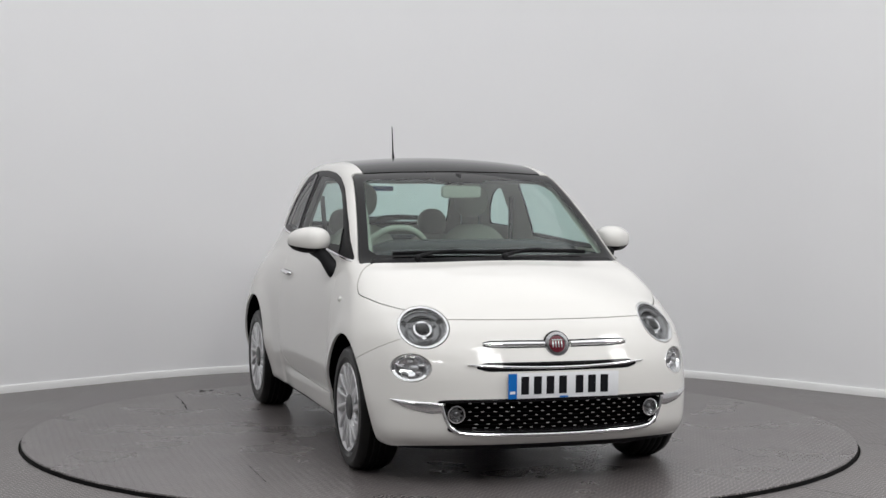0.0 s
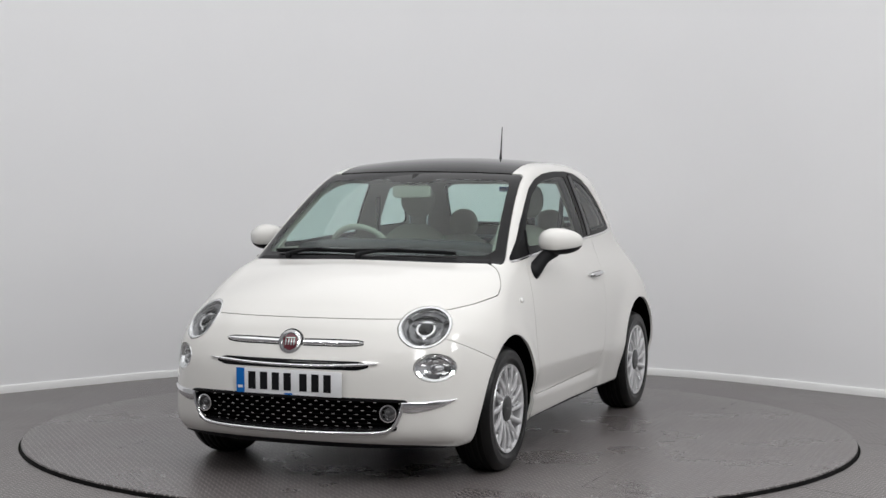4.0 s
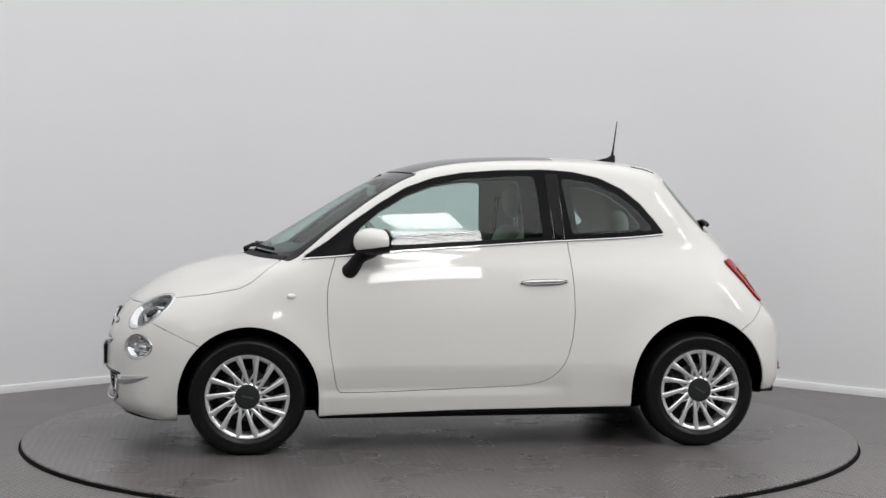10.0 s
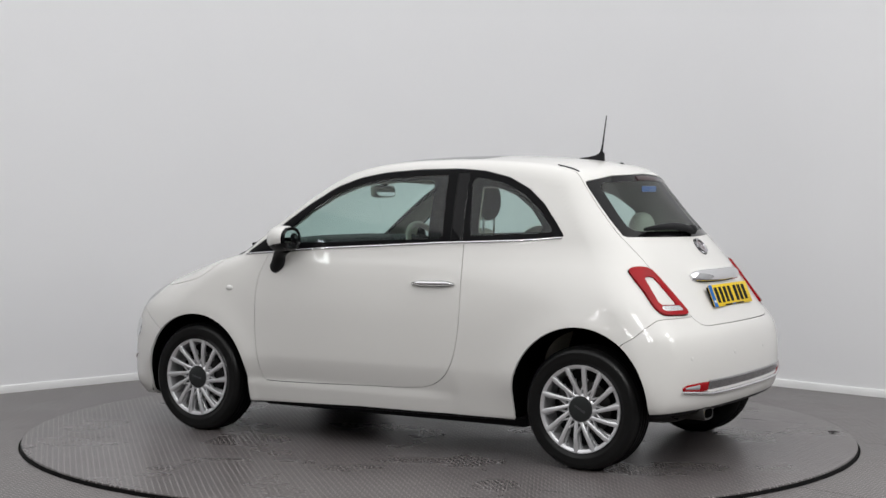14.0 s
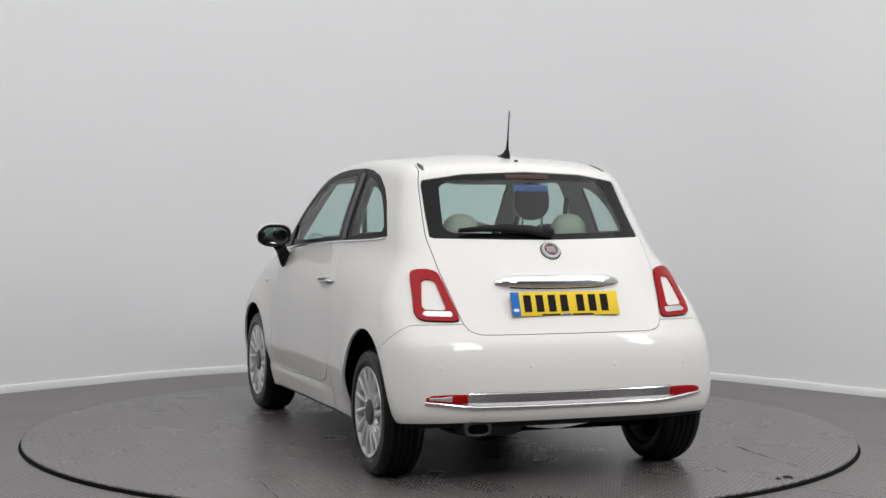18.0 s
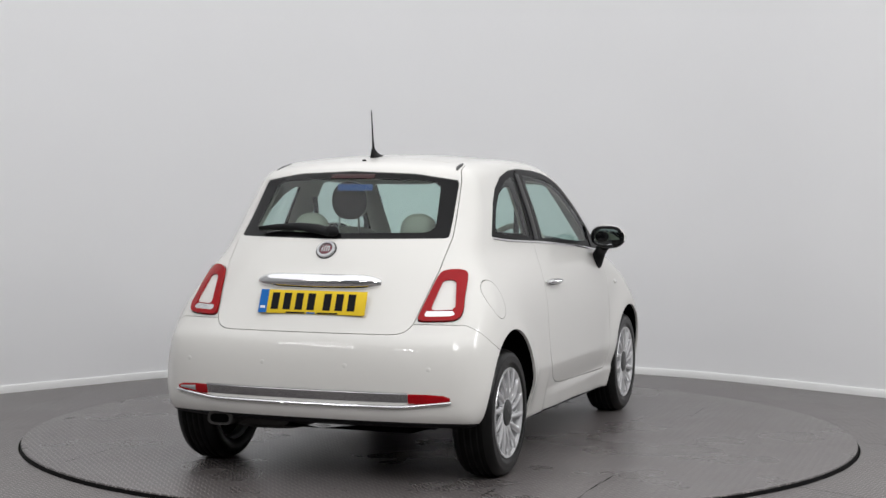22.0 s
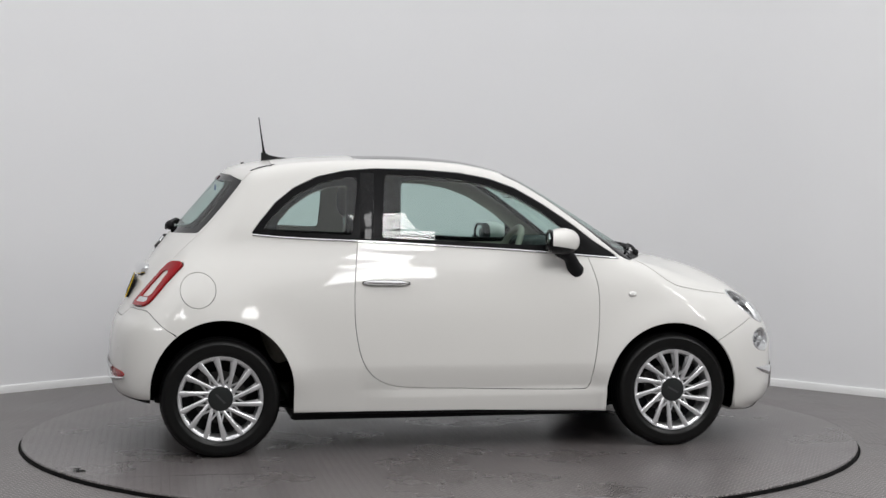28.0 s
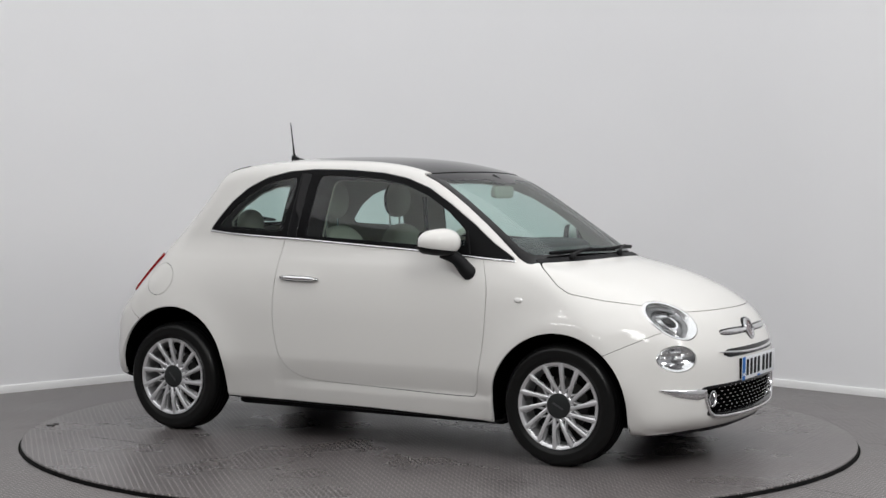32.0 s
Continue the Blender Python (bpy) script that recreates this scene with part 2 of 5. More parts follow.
class Skin:
    """A piece of the outer surface that can be cut along curves."""

    def __init__(self, verts, faces):
        self.v, self.f = np.asarray(verts, float), [tuple(f) for f in faces]

    def cut(self, sd):
        """Two skins: where sd is below zero, and the rest."""
        d = sd(self.v)
        d = np.where(np.abs(d) < 1e-5, 1e-5, d)
        verts, new_ids = list(self.v), {}
        inside, outside = [], []

        def crossing(a, b):
            key = (a, b) if a < b else (b, a)
            if key not in new_ids:
                t = d[a] / (d[a] - d[b])
                new_ids[key] = len(verts)
                verts.append(self.v[a] + t * (self.v[b] - self.v[a]))
            return new_ids[key]
        neg = d < 0
        for f in self.f:
            s = [neg[i] for i in f]
            if all(s):
                inside.append(f)
            elif not any(s):
                outside.append(f)
            else:
                fi, fo = [], []
                for n, a in enumerate(f):
                    b = f[(n + 1) % len(f)]
                    (fi if s[n] else fo).append(a)
                    if s[n] != neg[b]:
                        c = crossing(a, b)
                        fi.append(c)
                        fo.append(c)
                if len(fi) > 2:
                    inside.append(tuple(fi))
                if len(fo) > 2:
                    outside.append(tuple(fo))
        verts = np.array(verts)
        return Skin(verts, inside).tidy(), Skin(verts, outside).tidy()

    def tidy(self):
        used = sorted({i for f in self.f for i in f})
        new_id = {o: n for n, o in enumerate(used)}
        self.f = [tuple(new_id[i] for i in f) for f in self.f]
        self.v = self.v[used] if used else np.zeros((0, 3))
        return self

    def split(self, sd, gap=0.0017):
        """Inside, outside, with an open joint between."""
        a, rest = self.cut(lambda p: sd(p) + gap)
        _, b = rest.cut(lambda p: sd(p) - gap)
        return a, b

    def build(self, name, mat, parent, label="", thick=0.012, offset=0.0):
        """The skin as a mesh with its edges turned inwards by thick."""
        n = form_normals(self.v)
        v = self.v + n * offset
        count = {}
        for f in self.f:
            for i, a in enumerate(f):
                b = f[(i + 1) % len(f)]
                count[(a, b)] = count.get((a, b), 0) + 1
        rim = [e for e in count if (e[1], e[0]) not in count]
        extra, ids, faces = [], {}, list(self.f)
        for a, b in rim if thick else ():
            q = []
            for i in (a, b):
                if i not in ids:
                    ids[i] = len(v) + len(extra)
                    extra.append(v[i] - n[i] * thick)
                q.append(ids[i])
            faces.append((b, a, q[0], q[1]))
        verts = np.vstack([v, np.array(extra)]) if extra else v
        ob = mesh_ob(name, verts, faces, mat, parent, label)
        loops = [tuple(map(float, n[i])) for f in self.f for i in f]
        for f in faces[len(self.f):]:
            e = np.cross(verts[f[1]] - verts[f[0]], verts[f[3]] - verts[f[0]])
            loops += [tuple(map(float, e / (np.linalg.norm(e) + 1e-12)))] * 4
        ob.data.normals_split_custom_set(loops)
        return ob


def side_poly(points, n=0):
    p = np.array(points) if not n else closed_spline(points, n)
    return lambda q: poly_sd(p, q[:, 0], q[:, 2])


def end_poly(points, n=0):
    """Signed distance in the end view (y, z); n above 0 rounds the outline through the points."""
    p = np.array(points) if not n else closed_spline(points, n)
    return lambda q: poly_sd(p, q[:, 1], q[:, 2])


def both(*fs):
    return lambda q: np.maximum.reduce([f(q) for f in fs])


# ------------------------------------------------------------------ surface lookups on the car's form
def bisect(fn, lo, hi):
    """Distance at which form() turns positive along fn(d)."""
    for _ in range(20):
        mid = (lo + hi) / 2
        if form(np.array([fn(mid)]))[0] < 0:
            lo = mid
        else:
            hi = mid
    return (lo + hi) / 2


def side_at(x, z, s=1):
    y = bisect(lambda d: (x, d, z), 0.0, 1.2)
    return Vector((x, s * y, z))


def nose_at(y, z):
    return Vector((bisect(lambda d: (d, y, z), 0.6, 2.2), y, z))


def tail_at(y, z):
    return Vector((-bisect(lambda d: (-d, y, z), 0.6, 2.2), y, z))


def top_at(x, y):
    return Vector((x, y, bisect(lambda d: (x, y, d), 0.5, 2.0)))


def normal_at(p):
    return Vector(form_normals(np.array([p]))[0])


# ------------------------------------------------------------------ the studio
def tread_material(name, colour, rough, pitch):
    """Grey painted tread plate: raised bars, alternately crossed, with scuffs."""
    m = bpy.data.materials.new(name)
    m.use_nodes = True
    nt = m.node_tree
    b = nt.nodes["Principled BSDF"]
    tc = nt.nodes.new("ShaderNodeTexCoord")

    def math_node(op, a, bb=None, c=None):
        n = nt.nodes.new("ShaderNodeMath")
        n.operation = op
        for i, v in enumerate((a, bb, c)):
            if v is None:
                continue
            if isinstance(v, (int, float)):
                n.inputs[i].default_value = v
            else:
                nt.links.new(v, n.inputs[i])
        return n.outputs[0]
    mp = nt.nodes.new("ShaderNodeMapping")
    mp.inputs["Rotation"].default_value = (0, 0, radians(45))
    mp.inputs["Scale"].default_value = (1 / pitch, 1 / pitch, 1)
    nt.links.new(tc.outputs["Object"], mp.inputs["Vector"])
    sep = nt.nodes.new("ShaderNodeSeparateXYZ")
    nt.links.new(mp.outputs["Vector"], sep.inputs[0])
    u, v = sep.outputs[0], sep.outputs[1]
    fu, fv = math_node("SUBTRACT", math_node("FRACT", u), 0.5), math_node("SUBTRACT", math_node("FRACT", v), 0.5)
    par = math_node("MODULO", math_node("ABSOLUTE", math_node("ADD", math_node("FLOOR", u), math_node("FLOOR", v))), 2.0)
    par = math_node("GREATER_THAN", par, 0.5)
    uu, vv = math_node("ABSOLUTE", fu), math_node("ABSOLUTE", fv)

    def bar(a, c):
        return math_node("MULTIPLY", math_node("SUBTRACT", 1.0, math_node("SMOOTH_MIN", math_node("MULTIPLY", a, 5.5), 1.0, 0.2)), math_node("LESS_THAN", c, 0.44))
    h = math_node("ADD", math_node("MULTIPLY", bar(uu, vv), par), math_node("MULTIPLY", bar(vv, uu), math_node("SUBTRACT", 1.0, par)))
    n1 = nt.nodes.new("ShaderNodeTexNoise")
    n1.inputs["Scale"].default_value, n1.inputs["Detail"].default_value = 1.7, 8
    n2 = nt.nodes.new("ShaderNodeTexNoise")
    n2.inputs["Scale"].default_value, n2.inputs["Detail"].default_value = 14, 6
    for n in (n1, n2):
        nt.links.new(tc.outputs["Object"], n.inputs["Vector"])
    dirt = math_node("ADD", math_node("MULTIPLY", n1.outputs["Fac"], 0.55), math_node("MULTIPLY", n2.outputs["Fac"], 0.35))
    n3 = nt.nodes.new("ShaderNodeTexNoise")
    n3.inputs["Scale"].default_value, n3.inputs["Detail"].default_value = 5.5, 10
    n4 = nt.nodes.new("ShaderNodeTexVoronoi")
    n4.inputs["Scale"].default_value = 2.1
    for n in (n3, n4):
        nt.links.new(tc.outputs["Object"], n.inputs["Vector"])
    stain = nt.nodes.new("ShaderNodeMapRange")
    stain.inputs["From Min"].default_value, stain.inputs["From Max"].default_value = 0.46, 0.80
    stain.inputs["To Min"].default_value, stain.inputs["To Max"].default_value = 1.0, 0.94
    nt.links.new(n3.outputs["Fac"], stain.inputs["Value"])
    spot = nt.nodes.new("ShaderNodeMapRange")
    spot.inputs["From Min"].default_value, spot.inputs["From Max"].default_value = 0.028, 0.05
    spot.inputs["To Min"].default_value, spot.inputs["To Max"].default_value = 0.84, 1.0
    nt.links.new(n4.outputs["Distance"], spot.inputs["Value"])
    val = math_node("ADD", math_node("ADD", 0.12, dirt), math_node("MULTIPLY", h, 1.7))
    val = math_node("MULTIPLY", val, math_node("MULTIPLY", stain.outputs[0], spot.outputs[0]))
    sc = nt.nodes.new("ShaderNodeVectorMath")
    sc.operation = "SCALE"
    sc.inputs[0].default_value = colour
    nt.links.new(val, sc.inputs["Scale"])
    nt.links.new(sc.outputs[0], b.inputs["Base Color"])
    nt.links.new(math_node("ADD", rough - 0.12, math_node("MULTIPLY", n1.outputs["Fac"], 0.24)), b.inputs["Roughness"])
    bp = nt.nodes.new("ShaderNodeBump")
    bp.inputs["Strength"].default_value, bp.inputs["Distance"].default_value = 0.7, 0.003
    nt.links.new(h, bp.inputs["Height"])
    nt.links.new(bp.outputs[0], b.inputs["Normal"])
    return m


TREAD = tread_material("tread_plate", (0.146, 0.131, 0.129), 0.29, 0.027)
FLOOR_TREAD = tread_material("floor_plate", (0.158, 0.144, 0.141), 0.38, 0.027)
WALL = material("wall_paint", (0.82, 0.82, 0.83), rough=0.6, vary=0.02, scale=1.2, bump=0.05, bump_scale=60)
SKIRT = material("skirting_paint", (0.77, 0.77, 0.765), rough=0.4, vary=0.03, scale=6)
# grey of the added walls out of view, set by the light they bounce
UNSEEN_WALL = material("unseen_wall_grey", (0.50, 0.50, 0.51), rough=0.7, vary=0.04, scale=1.5)
CEIL = material("ceiling_paint", (0.42, 0.42, 0.425), rough=0.8, vary=0.03)

FLOOR_Z = -0.022
WALL_H = 4.3


def wall_line():
    """The plan of the studio wall: a round cove behind the table, opening at 45 degrees to straight ends."""
    pts = [(-3.96, 0.40)]
    for i in range(61):
        a = radians(135 - 90 * i / 60)
        pts.append((WALL_R * math.cos(a), WALL_R * math.sin(a)))
    return pts + [(3.96, 0.40)]


def offset_line(pts, d):
    out = []
    for i, p in enumerate(pts):
        a, b = Vector(pts[max(i - 1, 0)]), Vector(pts[min(i + 1, len(pts) - 1)])
        t = (b - a).normalized()
        out.append((p[0] - t.y * d, p[1] + t.x * d))
    return out


def sweep_wall(name, z0, z1, d0, d1, mat, rounded=0.0):
    line = wall_line()
    inner, outer = offset_line(line, d0), offset_line(line, d1)
    verts, faces = [], []
    prof = [(inner, z0), (inner, z1 - rounded), (offset_line(line, d0 + rounded * 0.7), z1), (outer, z1), (outer, z0)] if rounded else [(inner, z0), (inner, z1), (outer, z1), (outer, z0)]
    n = len(line)
    for ring, z in prof:
        verts += [(x, y, z) for x, y in ring]
    for r in range(len(prof) - 1):
        for i in range(n - 1):
            faces.append((r * n + i + 1, r * n + i, (r + 1) * n + i, (r + 1) * n + i + 1))
    ob = mesh_ob(name, verts, faces, mat)
    ob.data.set_sharp_from_angle(angle=radians(40))
    return ob


tagged(sweep_wall("wall_cove", FLOOR_Z, WALL_H, 0.0, 0.12, WALL), "smooth pale grey painted curved studio wall", "wall", kind="structure")
tagged(sweep_wall("baseboard", FLOOR_Z, FLOOR_Z + 0.05, -0.016, 0.0, SKIRT, 0.01), "white painted skirting along the foot of the studio wall", "skirting", kind="structure")

# unseen side walls, added to steer bounce and reflections on the car
for end, side in (("wall_west", -1), ("wall_east", 1)):
    bm = bmesh.new()
    a, b, c = Vector((side * 3.96, 0.40, 0)), Vector((side * 6.2, -1.84, 0)), Vector((side * 6.2, -11.0, 0))
    for p, q in ((a, b), (b, c)):
        d = q - p
        box(bm, 0, 0, 0, d.length, 0.12, WALL_H + 0.044, 0.0, Matrix.Translation((p + q) / 2 + Vector((side * 0.062, 0.02, WALL_H / 2))) @ pose(0, 0, 0, 0, 0, math.degrees(math.atan2(d.y, d.x))))
    tagged(part(end, bm, UNSEEN_WALL, None, smooth=False), "plain mid grey unseen side wall, added to shape the light", "wall", kind="structure")

# unseen wall behind the camera, added for the same bounce and reflections
bm = bmesh.new()
box(bm, 0, -11.06, WALL_H / 2, 12.4, 0.12, WALL_H + 0.044)
tagged(part("wall_back", bm, UNSEEN_WALL, None, smooth=False), "plain mid grey unseen back wall, added to shape the light", "wall", kind="structure")
bm = bmesh.new()
box(bm, 0, -4.0, WALL_H + 0.06, 12.8, 14.4, 0.12)
tagged(part("ceiling", bm, CEIL, None, smooth=False), "plain grey studio ceiling", "ceiling", kind="structure")


def ring_sheet(name, r0, z, mat):
    """Floor sheet with a round opening for the table."""
    bm = bmesh.new()
    n = 128
    inner = [bm.verts.new((r0 * math.cos(2 * math.pi * i / n), r0 * math.sin(2 * math.pi * i / n), z)) for i in range(n)]
    lip = [bm.verts.new((v.co.x, v.co.y, z - 0.15)) for v in inner]
    outer = []
    for i in range(n):
        a = 2 * math.pi * i / n
        k = 14 / max(abs(math.cos(a)), abs(math.sin(a)))
        outer.append(bm.verts.new((k * math.cos(a), k * math.sin(a), z)))
    for i in range(n):
        j = (i + 1) % n
        bm.faces.new((inner[i], inner[j], outer[j], outer[i]))
        bm.faces.new((lip[i], lip[j], inner[j], inner[i]))
    return part(name, bm, mat, None, smooth=False)


tagged(ring_sheet("floor", TABLE_R + 0.012, FLOOR_Z, FLOOR_TREAD), "grey painted tread-plate studio floor with scuffs", "floor", kind="structure")

turntable = tagged(new("turntable"), "round grey tread-plate car turntable with a black rubber edge", "turntable")
bm, rings = revolve([(0.0001, 0.0), (0.6, 0.0), (1.4, 0.0), (TABLE_R - 0.006, 0.0), (TABLE_R - 0.002, -0.004), (TABLE_R - 0.002, -0.012)], 160, "z")
part("deck", bm, TREAD, turntable)
bm, rings = revolve([(TABLE_R - 0.03, -0.0065), (TABLE_R + 0.0005, -0.0065), (TABLE_R + 0.003, -0.012), (TABLE_R + 0.003, -0.14)], 160, "z")
part("edge_band", bm, RUBBER, turntable, "black rubber edge band")

def blob_disc(x, y, z, r):
    """A flat, slightly uneven round patch."""
    bm = bmesh.new()
    bm.faces.new([bm.verts.new((x + r * (1 + 0.2 * math.sin(3 * a + x)) * math.cos(a), y + 0.7 * r * math.sin(a), z)) for a in (2 * math.pi * i / 20 for i in range(20))])
    return bm


# plate joints in the deck and the floor
def joint(name, a, b, z, parent=None, width=0.004):
    bm = bmesh.new()
    a, b = Vector((a[0], a[1], z)), Vector((b[0], b[1], z))
    d = (b - a).normalized()
    side = Vector((-d.y, d.x, 0)) * (width / 2)
    n = 12
    rows = []
    for k in range(n + 1):
        p = a.lerp(b, k / n)
        w = side * (0.55 + 0.45 * math.sin(7.3 * k + a.x))
        rows.append((bm.verts.new(p - w), bm.verts.new(p + w)))
    for r, q in zip(rows, rows[1:]):
        bm.faces.new((r[0], r[1], q[1], q[0]))
    return part(name, bm, GAP, parent, smooth=False)


for a, b, w in (((-1.72, 1.30), (-1.25, 1.288), 0.004), ((1.33, 1.22), (0.95, 1.23), 0.004), ((1.33, 1.22), (1.40, 1.70), 0.004), ((-1.78, -1.22), (-1.2, -1.22), 0.004), ((1.30, -1.22), (0.9, -1.22), 0.004), ((-1.06, -1.237), (-1.48, -1.216), 0.008),
                ((-1.70, -0.819), (-1.56, -0.830), 0.009)):
    joint("deck_joint", a, b, 0.0022, turntable, w)
for x, y, r in ((-1.885, -1.024, 0.030), (-1.90, -0.965, 0.018)):
    bm = blob_disc(x, y, 0.0024, r)
    part("deck_mark", bm, GAP, turntable, "dark bolt hole", smooth=False)
tagged(joint("floor_joint", (2.246, -0.33), (4.6, -1.86), FLOOR_Z + 0.002), "thin dark joint between floor plates", "joint", kind="structure")
tagged(joint("floor_joint", (1.612, -1.560), (3.6, -3.6), FLOOR_Z + 0.002), "thin dark joint between floor plates", "joint", kind="structure")

# lightboxes in an arc round the front of the table: a pair of flat ones under the ceiling, tilted ones outside them, slim tubes to one side


def lightbox(bearing, reach, z0, z1, width, depth, glow, turn_by=0.0, tilt=None):
    """A glowing panel that hangs at a bearing from the table's centre and faces down, or leans towards the car."""
    a = radians(bearing)
    x, y, z = reach * math.sin(a), -reach * math.cos(a), (z0 + z1) / 2
    data = bpy.data.lights.new("lightbox_lamp", "AREA")
    data.shape, data.size, data.size_y = "RECTANGLE", width, depth
    data.energy, data.color = glow * math.pi * width * depth, (1.0, 1.0, 0.995)
    ob = new("lightbox_lamp", data)
    ob.matrix_world = pose(x, y, z, 0, 0, turn_by) if tilt is None else pose(x, y, z, tilt, 0, bearing)
    return ob


GLOW = 13.5
lightbox(12.5, 4.92, 4.0, 4.0, 0.80, 1.05, GLOW, 26)
lightbox(58.0, 5.0, 3.9, 3.9, 0.75, 1.0, GLOW, 60)
lightbox(14.0, 5.9, 3.2, 3.9, 1.1, 0.95, GLOW, tilt=52)
lightbox(55.5, 5.95, 2.7, 3.6, 0.80, 0.95, GLOW, tilt=60)
lightbox(91.0, 5.75, 2.35, 3.25, 0.95, 0.9, GLOW, tilt=72)
lightbox(-16.0, 6.2, 2.9, 3.2, 1.0, 0.25, GLOW, tilt=65)
lightbox(-37.5, 5.9, 2.6, 2.9, 1.4, 0.16, GLOW, tilt=65)
lightbox(-37.5, 6.2, 3.6, 3.7, 1.3, 0.06, GLOW, tilt=45)

# added sheet of even fill under the unseen ceiling, in place of its bounced light
area("ceiling_fill", 0.0, -1.6, 4.285, 12.2, 9.6, 400, (0.0, -1.601, 0.0), (0.985, 0.99, 1.0))

# ------------------------------------------------------------------ the car
car = tagged(new("car"), "white three-door city hatchback with black roof panel and chrome trim", "car")


SHELL = outer_shell()
AXIS_LEAN = {"head": 0.22, "drl": 0.34}
LAMP_OVAL = {"head": (1.03, 1.0), "drl": (1.27, 0.87)}


OPENINGS = ([(0.66, 1.015), (0.62, 1.10), (0.49, 1.200), (0.35, 1.283), (0.21, 1.335), (0.06, 1.358), (-0.19, 1.366), (-0.235, 1.355), (-0.25, 1.07), (-0.23, 1.045), (0.35, 1.015)],
            [(-0.515, 1.335), (-0.60, 1.330), (-0.70, 1.295), (-0.80, 1.225), (-0.87, 1.14), (-0.86, 1.115), (-0.53, 1.10)])


def liner(skin):
    """The inner side of the body: headliner and pillar trim above the belt, dark trim below."""
    skin, _ = skin.cut(lambda p: np.maximum(0.36 - p[:, 2], p[:, 0] - 1.0))
    for wx in (1.145, -1.14):
        _, skin = skin.cut(lambda p, wx=wx: np.hypot(p[:, 0] - wx, p[:, 2] - 0.31) - 0.42)
    flank = lambda p: 0.3 - np.abs(p[:, 1])
    for opening in OPENINGS:
        _, skin = skin.cut(both(side_poly(opening), flank))
    _, skin = skin.cut(both(end_poly([(-0.61, 0.8), (-0.61, 0.98), (-0.515, 1.372), (0, 1.385), (0.515, 1.372), (0.61, 0.98), (0.61, 0.8)]), lambda p: 0.2 - p[:, 0]))
    _, skin = skin.cut(both(end_poly([(-0.44, 1.11), (0.44, 1.11), (0.46, 1.14), (0.435, 1.37), (0, 1.39), (-0.435, 1.37), (-0.46, 1.14)]), lambda p: p[:, 0] + 0.9))
    cover, _ = Skin(*SHELL).cut(both(side_poly([(0.80, 1.0), (0.62, 1.13), (0.35, 1.30), (0.06, 1.385), (-0.37, 1.40), (-0.62, 1.375), (-0.86, 1.24), (-0.97, 1.10), (-0.46, 1.06), (0.07, 1.03)]), flank))
    for opening in OPENINGS:
        _, cover = cover.cut(side_poly(opening))
    for s in (1, -1):
        half, _ = cover.cut(lambda p: -s * p[:, 1])
        half.build("window_cover", LINER, car, "dark pillar cover behind the side glass", 0.0, -0.022)
    low, high = skin.cut(lambda p: p[:, 2] - 1.0)
    high.build("headliner", BEIGE, car, "ivory headliner and pillar trim", 0.0, -0.035)
    low.build("inner_trim", DASH, car, "dark inner side trim", 0.0, -0.035)


